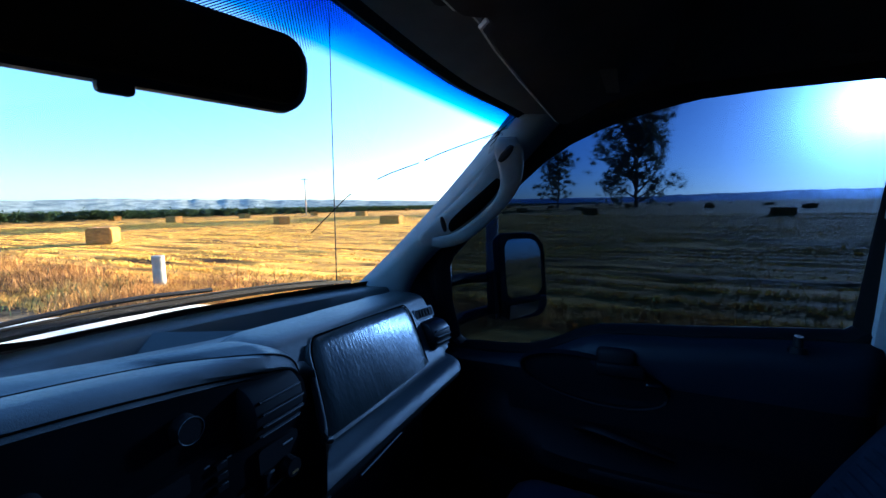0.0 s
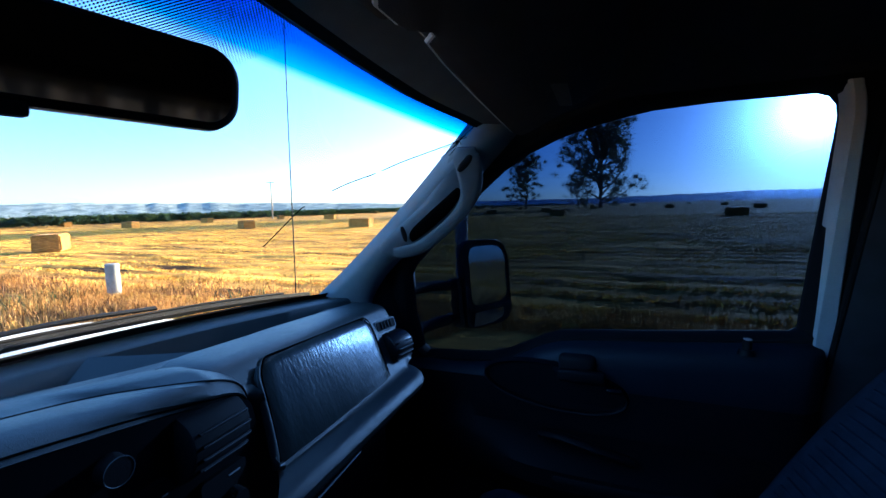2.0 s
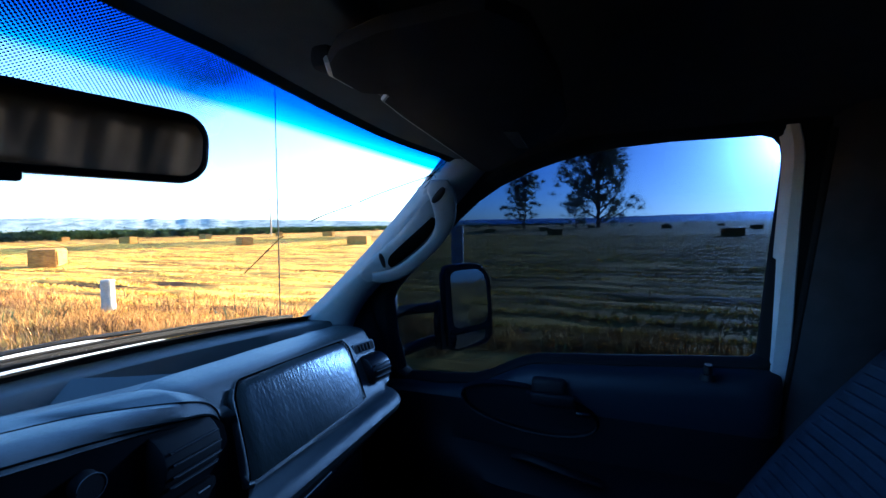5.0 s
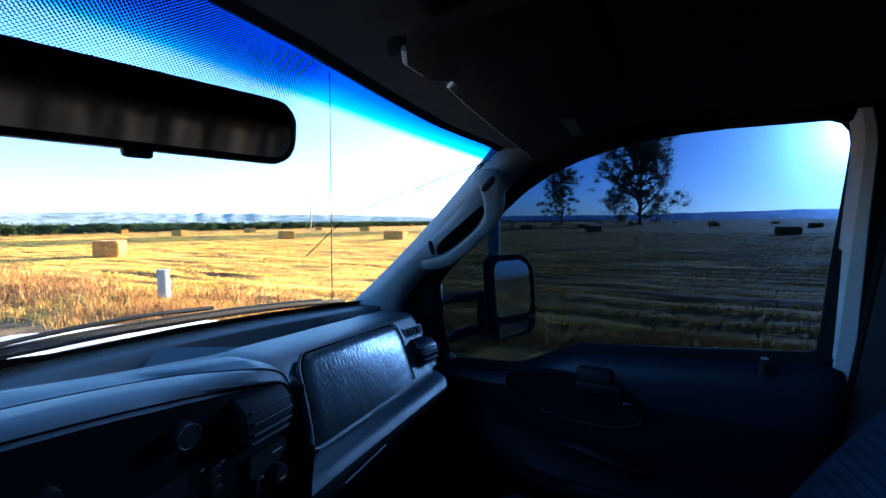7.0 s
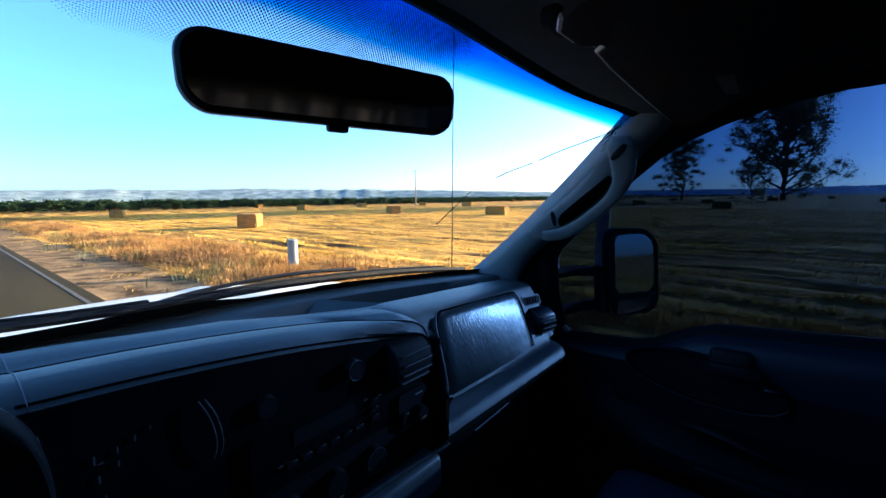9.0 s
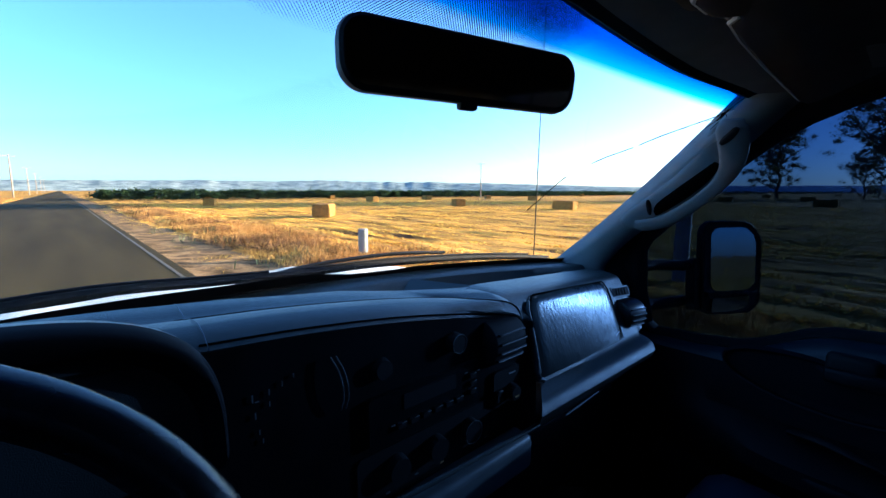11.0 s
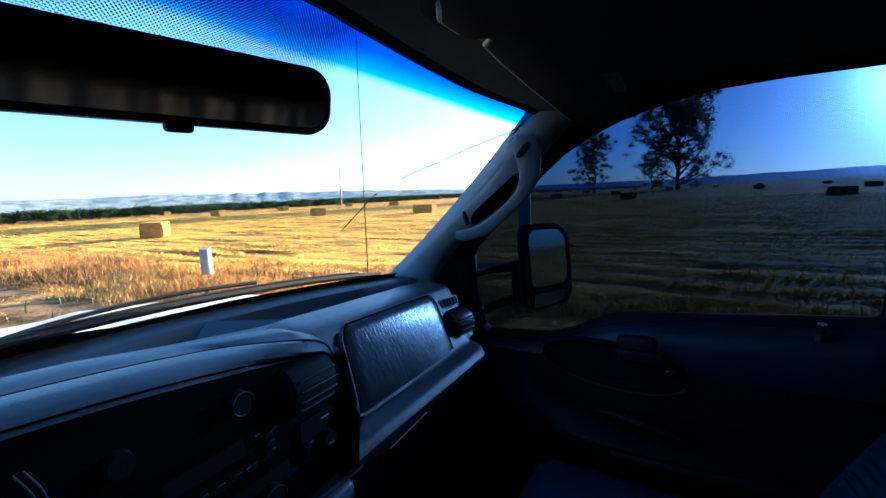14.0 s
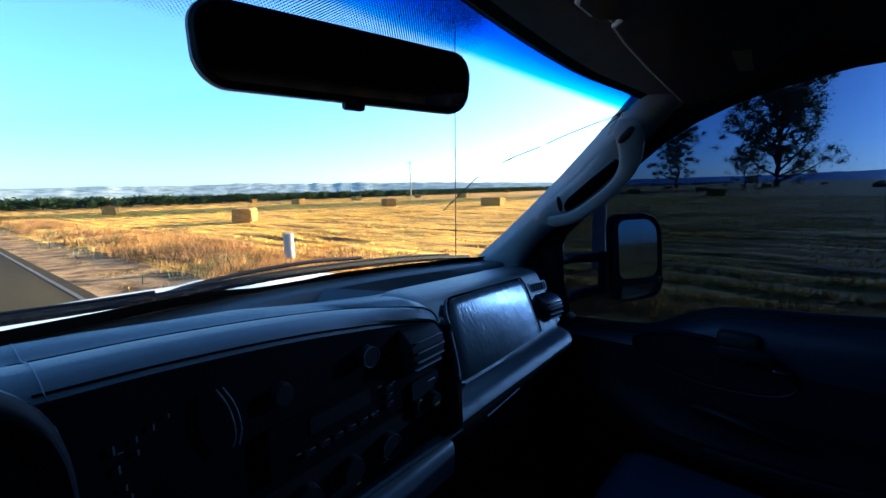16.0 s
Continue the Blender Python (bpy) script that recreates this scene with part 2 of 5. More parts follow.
M_EUC = mat("eucalyptus_leaves", (0.13, 0.145, 0.085), 0.7, var=0.5, scale=0.5, fine=4, rand=0.8, island=True, other=(0.22, 0.22, 0.13), trans=0.4)
M_BARK = mat("grey_brown_bark", (0.12, 0.09, 0.065), 0.95, var=0.4, scale=3, fine=20, bump=0.8, bscale=20, stretch=(1, 1, 0.3))
M_POST = mat("weathered_wood_post", (0.26, 0.20, 0.13), 0.9, var=0.35, scale=6, fine=40, stretch=(1, 1, 0.15), bump=0.6, bscale=50)
M_PIPE = mat("chalky_white_concrete", (0.25, 0.235, 0.19), 0.85, var=0.25, scale=5, fine=50, bump=0.3, bscale=40)
M_METALBOX = mat("grey_meter_box", (0.38, 0.39, 0.40), 0.5, 0.3, var=0.15, scale=9)
# distance haze is put into these pale base colours
M_HILL = mat("haze_tinted_dry_hills", (0.165, 0.215, 0.215), 1.0, var=0.25, scale=0.014, fine=0.07, other=(0.30, 0.335, 0.295), spec=0.0)
M_MOUNT = mat("haze_tinted_mountains", (0.34, 0.39, 0.48), 1.0, var=0.12, scale=0.003, fine=0.02, spec=0.0)


# ---- building helpers ----
def part(name, bm, material, parent=None, label="", smooth=True):
    """Links a bmesh as one mesh object under a thing or a part."""
    bmesh.ops.recalc_face_normals(bm, faces=bm.faces[:])
    me = bpy.data.meshes.new(name)
    bm.to_mesh(me); bm.free()
    me.materials.append(material)
    if smooth:
        me.polygons.foreach_set("use_smooth", [True] * len(me.polygons))
        me.set_sharp_from_angle(angle=radians(38))
    ob = new(name, me)
    if parent is not None:
        ob.parent = parent
    if label:
        tagged(ob, label)
    return ob


def raw(name, verts, faces, material, parent=None, label="", smooth=False):
    me = bpy.data.meshes.new(name)
    me.from_pydata(verts, [], faces)
    me.materials.append(material)
    if smooth:
        me.polygons.foreach_set("use_smooth", [True] * len(me.polygons))
        me.set_sharp_from_angle(angle=radians(38))
    me.update()
    ob = new(name, me)
    if parent is not None:
        ob.parent = parent
    if label:
        tagged(ob, label)
    return ob


def thing(name, label, category, group="", kind=""):
    return tagged(new(name), label, category, group, kind)


def bm_box(cx, cy, cz, sx, sy, sz, bevel=0.0, seg=2, m=None):
    bm = bmesh.new()
    bmesh.ops.create_cube(bm, size=1)
    bmesh.ops.scale(bm, vec=(sx, sy, sz), verts=bm.verts)
    if bevel:
        bmesh.ops.bevel(bm, geom=bm.edges[:], offset=bevel, segments=seg, affect='EDGES', profile=0.5)
    if m is not None:
        bmesh.ops.transform(bm, matrix=m, verts=bm.verts)
    bmesh.ops.translate(bm, vec=(cx, cy, cz), verts=bm.verts)
    return bm


def bm_cyl(p0, p1, r0, r1=None, seg=16):
    r1 = r0 if r1 is None else r1
    p0, p1 = Vector(p0), Vector(p1)
    bm = bmesh.new()
    bmesh.ops.create_cone(bm, cap_ends=True, segments=seg, radius1=r0, radius2=r1, depth=(p1 - p0).length)
    q = (p1 - p0).to_track_quat('Z', 'Y').to_matrix().to_4x4()
    bmesh.ops.transform(bm, matrix=Matrix.Translation((p0 + p1) / 2) @ q, verts=bm.verts)
    return bm


def bm_join(*bms):
    out = bmesh.new()
    for b in bms:
        me = bpy.data.meshes.new("tmp")
        b.to_mesh(me); b.free()
        out.from_mesh(me)
        bpy.data.meshes.remove(me)
    return out


def smooth_path(pts, n=24):
    """Points along a smooth line through pts."""
    pts = [Vector(p) for p in pts]
    out = []
    k = len(pts) - 1
    for i in range(n + 1):
        u = i / n * k
        j = min(int(u), k - 1)
        t = u - j
        p1, p2 = pts[j], pts[j + 1]
        p0 = pts[j - 1] if j else p1 * 2 - p2
        p3 = pts[j + 2] if j + 2 <= k else p2 * 2 - p1
        out.append(0.5 * ((2 * p1) + (p2 - p0) * t + (2 * p0 - 5 * p1 + 4 * p2 - p3) * t * t + (3 * p1 - p0 - 3 * p2 + p3) * t ** 3))
    return out


def bm_tube(pts, radii, seg=12, flat=1.0, up=(0, 0, 1)):
    """A closed tube along pts; radii one or per point; flat squeezes it along its second axis."""
    bm = bmesh.new()
    pts = [Vector(p) for p in pts]
    rings = []
    for i, p in enumerate(pts):
        d = (pts[min(i + 1, len(pts) - 1)] - pts[max(i - 1, 0)]).normalized()
        a = d.cross(Vector(up)).normalized()
        b = a.cross(d).normalized()
        r = radii[i] if isinstance(radii, (list, tuple)) else radii
        rings.append([bm.verts.new(p + a * r * math.cos(k * math.tau / seg) + b * r * flat * math.sin(k * math.tau / seg)) for k in range(seg)])
    for r0, r1 in zip(rings, rings[1:]):
        for k in range(seg):
            bm.faces.new((r0[k], r0[(k + 1) % seg], r1[(k + 1) % seg], r1[k]))
    bm.faces.new(rings[0][::-1]); bm.faces.new(rings[-1])
    return bm


def bm_loft(sections, closed=False, caps=False):
    """A skin over rows of points."""
    bm = bmesh.new()
    rows = [[bm.verts.new(Vector(p)) for p in s] for s in sections]
    for a, b in zip(rows, rows[1:]):
        m = len(a)
        for k in range(m if closed else m - 1):
            bm.faces.new((a[k], a[(k + 1) % m], b[(k + 1) % m], b[k]))
    if caps:
        bm.faces.new(rows[0][::-1]); bm.faces.new(rows[-1])
    return bm


def bm_prism(outline, thick, m):
    """A flat outline (x, y) given thickness along -z, in the frame m."""
    bm = bmesh.new()
    top = [bm.verts.new(m @ Vector((x, y, 0))) for x, y in outline]
    low = [bm.verts.new(m @ Vector((x, y, -thick))) for x, y in outline]
    bm.faces.new(top); bm.faces.new(low[::-1])
    n = len(top)
    for k in range(n):
        bm.faces.new((top[k], low[k], low[(k + 1) % n], top[(k + 1) % n]))
    return bm


def round_rect(w, h, r, n=5):
    out = []
    for cx, cy, a0 in ((w / 2 - r, h / 2 - r, 0), (-w / 2 + r, h / 2 - r, 90), (-w / 2 + r, -h / 2 + r, 180), (w / 2 - r, -h / 2 + r, 270)):
        for i in range(n + 1):
            a = radians(a0 + 90 * i / n)
            out.append((cx + r * math.cos(a), cy + r * math.sin(a)))
    return out


def lerp_table(t, table):
    xs = [a for a, _ in table]
    return float(np.interp(t, xs, [b for _, b in table]))

# ---- the truck's shell ----
def ws_y(x, z):
    """The windshield's place along the truck."""
    return 0.048 + (1.84 - z) * 1.2 - 0.28 * x * x


def ws_edge(z):
    return 0.648 + 0.370 * (1.838 - z) - 0.559 * (1.838 - z) ** 2


def ws_top(x):
    return float(np.interp(abs(x), [0, 0.16, 0.27, 0.41, 0.46, 0.55, 0.61, 0.66, 0.8], [1.884, 1.879, 1.870, 1.857, 1.852, 1.846, 1.842, 1.836, 1.82]))


def glass_x(z):
    """The side glass leans inwards."""
    return 0.902 - 0.315 * (z - 1.42)


BORDER = [(-0.74, 1.498), (-0.45, 1.519), (-0.32, 1.524), (-0.22, 1.5225), (-0.12, 1.5195), (-0.02, 1.5185), (0.05, 1.517), (0.10, 1.507), (0.14, 1.504), (0.23, 1.503), (0.27, 1.507), (0.36, 1.503), (0.62, 1.4945), (0.74, 1.488)]


def windshield():
    nx, nz = 28, 14
    v, f = [], []
    for layer in (0.0, 0.005):
        for j in range(nz + 1):
            for i in range(nx + 1):
                u = -1 + 2 * i / nx
                zt = ws_top(u * 0.66) + 0.012
                z = 1.43 + (zt - 1.43) * j / nz
                x = u * (ws_edge(z) + 0.012)
                v.append((x, ws_y(x, z) + layer, z + layer * 0.8))
    n1 = (nx + 1) * (nz + 1)
    for j in range(nz):
        for i in range(nx):
            a = j * (nx + 1) + i
            f.append((a, a + 1, a + nx + 2, a + nx + 1))
            f.append((n1 + a, n1 + a + nx + 1, n1 + a + nx + 2, n1 + a + 1))
    ob = tagged(new("window_1"), "cracked windshield with blue sun band and dotted border", "windshield", kind="structure")
    g = raw("pane", v, f, M_WIND, ob, "clear cracked glass", True)
    g.visible_shadow = False
    # cracks: thin lines in the glass
    def line(name, pts, r):
        q = [(x, ws_y(x, z) - 0.001, z) for x, z in pts]
        part(name, bm_tube(smooth_path(q, 30), r, 5), M_VOID, ob, "thin dark crack line in the glass")
    line("crack", [(0.640, 1.814), (0.616, 1.802), (0.558, 1.774), (0.528, 1.756)], 0.0010)
    line("crack", [(0.521, 1.752), (0.497, 1.741), (0.480, 1.733), (0.463, 1.722)], 0.0010)
    line("crack", [(0.437, 1.697), (0.4335, 1.693), (0.431, 1.675), (0.429, 1.657), (0.426, 1.630)], 0.0009)
    rnd = random.Random(4)
    for _ in range(16):
        a = rnd.uniform(0, math.tau); r = rnd.uniform(0.008, 0.034)
        c = (0.640, 1.815)
        line("crack", [c, (c[0] + r * 0.5 * math.cos(a + 0.2), c[1] + r * 0.5 * math.sin(a + 0.2)), (c[0] + r * math.cos(a), c[1] + r * math.sin(a))], 0.0007)
    line("crack", [(0.640, 1.82), (0.641, 1.835), (0.639, 1.846)], 0.0004)
    # black painted border and rubber at the foot
    rows = []
    for i in range(41):
        x = -0.74 + 1.48 * i / 40
        zb = 1.495 - 0.030 * x * x
        zf = max(zb + 0.006, lerp_table(x, BORDER))
        rows.append([(x, ws_y(x, zf) - 0.002, zf), (x, ws_y(x, zb) - 0.004, zb + 0.003), (x, ws_y(x, zb) - 0.007, zb - 0.001), (x, ws_y(x, zb) + 0.004, zb - 0.012)])
    part("seal", bm_loft(rows), M_RUBBER, ob, "black rubber seal")
    rows = []
    for i in range(33):
        x = -0.65 + 1.30 * i / 32
        z = ws_top(x)
        rows.append([(x, ws_y(x, z) + 0.010, z + 0.006), (x, ws_y(x, z) - 0.006, z - 0.001), (x, ws_y(x, z) - 0.020, z + 0.004), (x, ws_y(x, z) - 0.03, z + 0.02)])
    part("seal", bm_loft(rows), M_RUBBER, ob, "black rubber seal")


windshield()


def a_pillar(side, num):
    ob = tagged(new("pillar_trim_%d" % num), "grey plastic trim along the sloping windshield pillar", "pillar trim", kind="structure")
    rows = []
    for i in range(25):
        z = 1.862 - 0.43 * i / 24
        x = ws_edge(z)
        e = Vector((x, ws_y(x, z), z))
        sw = 1 + 0.8 * max(0, (1.56 - z) / 0.12) ** 2
        offs = [(0.004, 0.020, 0.004), (-0.004, -0.004, -0.004), (-0.002, -0.016, -0.007), (0.014, -0.040 * sw, -0.010), (0.034, -0.062 * sw, -0.006), (0.056, -0.072 * sw, 0.0), (0.085, -0.070 * sw, 0.0), (0.14, -0.04, 0.0), (0.21, -0.02, 0.0)]
        rows.append([(side * (e.x + a), e.y + b, e.z + c) for a, b, c in offs])
    part("trim", bm_loft(rows), M_TRIM, ob)
    rows = [[(side * 0.715, 0.36, 0.8 + 0.655 * k), (side * 0.745, 0.31, 0.8 + 0.68 * k), (side * 0.80, 0.250, 0.8 + 0.74 * k), (side * 0.86, 0.212, 0.8 + 0.77 * k), (side * 0.915, 0.200, 0.8 + 0.77 * k)] for k in np.linspace(0, 1, 12)]
    part("foot_trim", bm_loft(rows), M_BLACK, ob, "black trim between dashboard and door")


a_pillar(1, 1)
a_pillar(-1, 2)

# outline of the side window: along the truck, height
OPEN = [(0.186, 1.40), (0.176, 1.30), (0.16, 1.287), (0.06, 1.292), (-0.034, 1.302), (-0.07, 1.314), (-0.10, 1.331), (-0.162, 1.365), (-0.206, 1.381), (-0.30, 1.390), (-0.39, 1.396), (-0.541, 1.410), (-0.655, 1.419), (-0.667, 1.428), (-0.664, 1.586), (-0.662, 1.80), (-0.661, 1.824), (-0.656, 1.844), (-0.645, 1.857), (-0.626, 1.864), (-0.48, 1.865), (-0.381, 1.861), (-0.328, 1.853), (-0.272, 1.842), (-0.212, 1.825), (-0.148, 1.799), (-0.093, 1.767), (-0.04, 1.725), (0.06, 1.635), (0.161, 1.540), (0.178, 1.51)]


def offset_outline(pts, d):
    out = []
    n = len(pts)
    for i in range(n):
        a, b = Vector(pts[i - 1]), Vector(pts[(i + 1) % n])
        t = (b - a).normalized()
        nrm = Vector((-t.y, t.x))
        out.append((pts[i][0] + nrm.x * d, pts[i][1] + nrm.y * d))
    return out


def area(pts):
    return sum(a[0] * b[1] - b[0] * a[1] for a, b in zip(pts, pts[1:] + pts[:1]))


OUT = -1 if area(offset_outline(OPEN, 0.01)) < area(OPEN) else 1
if abs(area(offset_outline(OPEN, OUT * 0.01))) < abs(area(OPEN)):
    OUT = -OUT


def sill(y):
    return lerp_table(-y, [(-0.5, 1.285), (-0.06, 1.290), (0.034, 1.301), (0.07, 1.312), (0.10, 1.330), (0.162, 1.364), (0.206, 1.380), (0.30, 1.389), (0.39, 1.395), (0.541, 1.409), (0.66, 1.419), (0.75, 1.424)])


def truck_door(side, num, label, full):
    ob = tagged(new("door_%d" % num), label, "truck door", kind="structure")
    def ring(offs):
        return [[(side * (glass_x(z) + dx), y, z) for (y, z) in offset_outline(OPEN, OUT * d)] for d, dx in offs]
    fr = bm_loft(ring([(0.004, 0.012), (0.0, 0.004), (-0.002, -0.004), (0.0, -0.012), (0.003, -0.03), (0.010, -0.042), (0.022, -0.046)]), closed=True)
    part("window_frame", fr, M_RUBBER, ob, "black rubber window surround")
    fr = bm_loft(ring([(0.021, -0.045), (0.05, -0.045), (0.075, -0.03), (0.09, 0.0), (0.09, 0.03), (0.055, 0.03), (0.014, 0.008)]), closed=True)
    part("frame", fr, M_BLACK, ob, "black upper door frame")
    # glass
    bm = bmesh.new()
    a = [bm.verts.new((side * glass_x(z), y, z)) for y, z in offset_outline(OPEN, OUT * 0.008)]
    b = [bm.verts.new((side * (glass_x(z) + 0.004), y, z)) for y, z in offset_outline(OPEN, OUT * 0.008)]
    bm.faces.new(a); bm.faces.new(b[::-1])
    part("window_glass", bm, M_SIDEGLASS, ob, "dark tinted glass with dusty edges", smooth=False)
    # inner panel
    rows = []
    for i in range(49):
        y = 0.30 - 1.0 * i / 48
        zs = sill(y)
        xg = glass_x(zs)
        end = 0.0 if y > -0.66 else (y + 0.66) / 0.04
        bump = math.exp(-((y + 0.30) / 0.28) ** 4)
        prof = [(xg - 0.030, zs - 0.012), (xg - 0.048, zs - 0.015), (xg - 0.066, zs - 0.024), (xg - 0.077, zs - 0.040), (xg - 0.080, zs - 0.065), (0.840, 1.27), (0.835, 1.22),
                (0.828 - 0.0 * bump, 1.17), (0.82 - 0.055 * bump, 1.150), (0.815 - 0.085 * bump, 1.125), (0.81 - 0.085 * bump, 1.09), (0.81 - 0.05 * bump, 1.05), (0.82, 1.0), (0.83, 0.86), (0.83, 0.72)]
        if end:
            prof = [(px + 0.03 * end * end, pz) for px, pz in prof]
        rows.append([(side * px, y, pz) for px, pz in prof])
    # lighter roll above a blackened panel paints the light's falloff below the sill
    part("sill_roll", bm_loft([r[:6] for r in rows]), M_ROLL, ob, "dark blue-grey rounded roll below the window, lightened as lit")
    part("panel", bm_loft([r[5:] for r in rows]), M_DOOR, ob, "moulded inner panel, blackened as in shade")
    # outer skin closes the door
    rows = [[(side * (glass_x(sill(y)) + 0.035), y, sill(y) - 0.01), (side * (0.99), y, 1.25), (side * 1.0, y, 1.0), (side * 0.97, y, 0.6)] for y in (0.50, 0.30, 0.16, 0.0, -0.1, -0.2, -0.4, -0.6, -0.74)]
    part("outer_skin", bm_loft(rows), M_PAINT, ob, "white painted outside")
    if full:
        # oval recess with latch and pull
        ov = [(-0.035 - 0.155 + 0.155 * math.cos(a), 1.285 + 0.048 * math.sin(a)) for a in [k * math.tau / 36 for k in range(36)]]
        ov = [(y, z - 0.10 * (-0.035 - y) + 0.0) for y, z in ov]
        rows = [[(0.838, y, z) for y, z in ov], [(0.826, y, z) for y, z in offset_outline(ov, -0.002)], [(0.824, y, z) for y, z in offset_outline(ov, -0.006)], [(0.838, y, z) for y, z in offset_outline(ov, -0.011)]]
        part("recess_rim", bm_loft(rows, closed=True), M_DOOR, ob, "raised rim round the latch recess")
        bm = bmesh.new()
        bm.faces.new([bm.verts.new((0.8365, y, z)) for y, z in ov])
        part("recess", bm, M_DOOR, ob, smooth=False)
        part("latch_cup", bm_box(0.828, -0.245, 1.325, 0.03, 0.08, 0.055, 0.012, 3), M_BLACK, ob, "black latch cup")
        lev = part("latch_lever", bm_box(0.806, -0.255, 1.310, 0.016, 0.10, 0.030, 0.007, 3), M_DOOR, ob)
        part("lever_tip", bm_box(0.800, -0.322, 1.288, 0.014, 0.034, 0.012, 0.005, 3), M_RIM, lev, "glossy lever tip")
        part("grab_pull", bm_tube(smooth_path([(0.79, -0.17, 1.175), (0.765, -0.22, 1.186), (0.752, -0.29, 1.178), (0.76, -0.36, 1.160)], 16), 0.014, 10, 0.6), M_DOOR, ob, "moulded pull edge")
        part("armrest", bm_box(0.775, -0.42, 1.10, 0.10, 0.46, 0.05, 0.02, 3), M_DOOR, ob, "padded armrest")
        base = part("lock_base", bm_cyl((0.832, -0.565, 1.384), (0.832, -0.565, 1.396), 0.016, 0.013), M_DOOR, ob)
        part("lock_button", bm_cyl((0.832, -0.565, 1.394), (0.829, -0.565, 1.416), 0.009, 0.0075, 14), M_BLACK, base, "black push-pull lock button")
        # speaker grille low on the panel
        part("speaker_grille", bm_cyl((0.828, 0.02, 0.98), (0.812, 0.02, 0.98), 0.09, 0.082, 32), M_BLACK, ob, "round black speaker grille")
    return ob


truck_door(1, 1, "dark blue-grey passenger door with tinted closed window", True)
truck_door(-1, 2, "dark blue-grey driver's door with tinted closed window", False)


def b_pillar(side, num):
    ob = tagged(new("pillar_trim_%d" % num), "pale painted door pillar beside dark plastic trim", "pillar trim", kind="structure")
    rows = []
    for i in range(21):
        z = 1.35 + 0.52 * i / 20
        x = glass_x(z) - 0.048
        w = 0.014 * (1.87 - z) / 0.46
        y0 = -0.679 + 0.045 * (z - 1.407) + 0.008 * max(0, (z - 1.80) / 0.06) ** 2
        rows.append([(side * (x + 0.03), y0 + 0.004, z), (side * (x + 0.004), y0, z), (side * x, y0 - 0.004, z), (side * x, y0 - 0.016 - w, z), (side * (x + 0.006), y0 - 0.022 - w, z), (side * (x + 0.03), y0 - 0.024 - w, z)])
    part("painted_strip", bm_loft(rows), M_LIGHT, ob, "pale painted strip")
    rows = []
    for i in range(21):
        z = 0.75 + 1.14 * i / 20
        x = glass_x(max(z, 1.35)) - 0.055
        rows.append([(side * (x + 0.05), -0.704, z), (side * x, -0.716, z), (side * (x - 0.03), -0.75, z), (side * (x - 0.035), -0.84, z), (side * x, -0.90, z)])
    part("trim", bm_loft(rows), M_HEAD, ob, "dark pillar trim")
    part("seal", bm_tube([(side * (glass_x(z) - 0.048), -0.712, z) for z in np.linspace(1.30, 1.86, 12)], 0.006, 8), M_RUBBER, ob, "black door seal")


b_pillar(1, 3)
b_pillar(-1, 4)


def ceil_z(x, y):
    a = min(1.0, abs(x) / 0.80)
    return 1.928 - 0.062 * a ** 3.2


def headliner():
    v, f = [], []
    nx, ny = 40, 48
    for j in range(ny + 1):
        for i in range(nx + 1):
            x = -0.725 + 1.45 * i / nx
            zt = ws_top(x) + 0.004
            y0 = ws_y(x, zt) - 0.012
            t = j / ny
            y = y0 + (-1.75 - y0) * t ** 1.6
            z = min(ceil_z(x, y), zt + 0.20 * (y0 - y) + 0.004)
            v.append((x, y, z))
    n1 = len(v)
    v += [(x, y, z + 0.035) for x, y, z in v]
    for j in range(ny):
        for i in range(nx):
            a = j * (nx + 1) + i
            f.append((a, a + 1, a + nx + 2, a + nx + 1))
            f.append((n1 + a, n1 + a + nx + 1, n1 + a + nx + 2, n1 + a + 1))
    ob = raw("ceiling", v, f, M_HEAD, smooth=True)
    tagged(ob, "dark grey cloth headliner", "headliner", kind="structure")
    # grey header panel between windshield and visor
    rows = []
    for x in np.linspace(-0.70, 0.70, 57):
        zt = ws_top(x) + 0.004
        y0 = ws_y(x, zt) - 0.012
        row = []
        for k in range(9):
            d = 0.145 * k / 8 * (1 - 0.35 * max(0, (abs(x) - 0.35) / 0.35))
            z = min(ceil_z(x, 0), zt + 0.20 * d + 0.004) - 0.004 - 0.006 * math.sin(min(1, k / 3) * math.pi / 2) + (0.012 if k == 8 else 0)
            row.append((x, y0 - d, z))
        rows.append(row)
    tagged(part("trim_header", bm_loft(rows), M_HEADER), "grey moulded header panel above the windshield", "trim", kind="structure")
    # side rails between headliner and doors
    for side, num in ((1, 1), (-1, 2)):
        rows = [[(side * 0.690, y, ceil_z(0.690, y) - 0.001), (side * 0.712, y, 1.879), (side * 0.722, y, 1.878), (side * 0.728, y, 1.886)] for y in np.linspace(-0.10, -1.75, 12)]
        rows2 = [[(a[0], a[1], a[2] + 0.0) for a in r] for r in rows]
        tagged(part("trim_%d" % num, bm_loft(rows2 ), M_HEAD), "dark cloth-covered roof rail", "trim", kind="structure")


headliner()


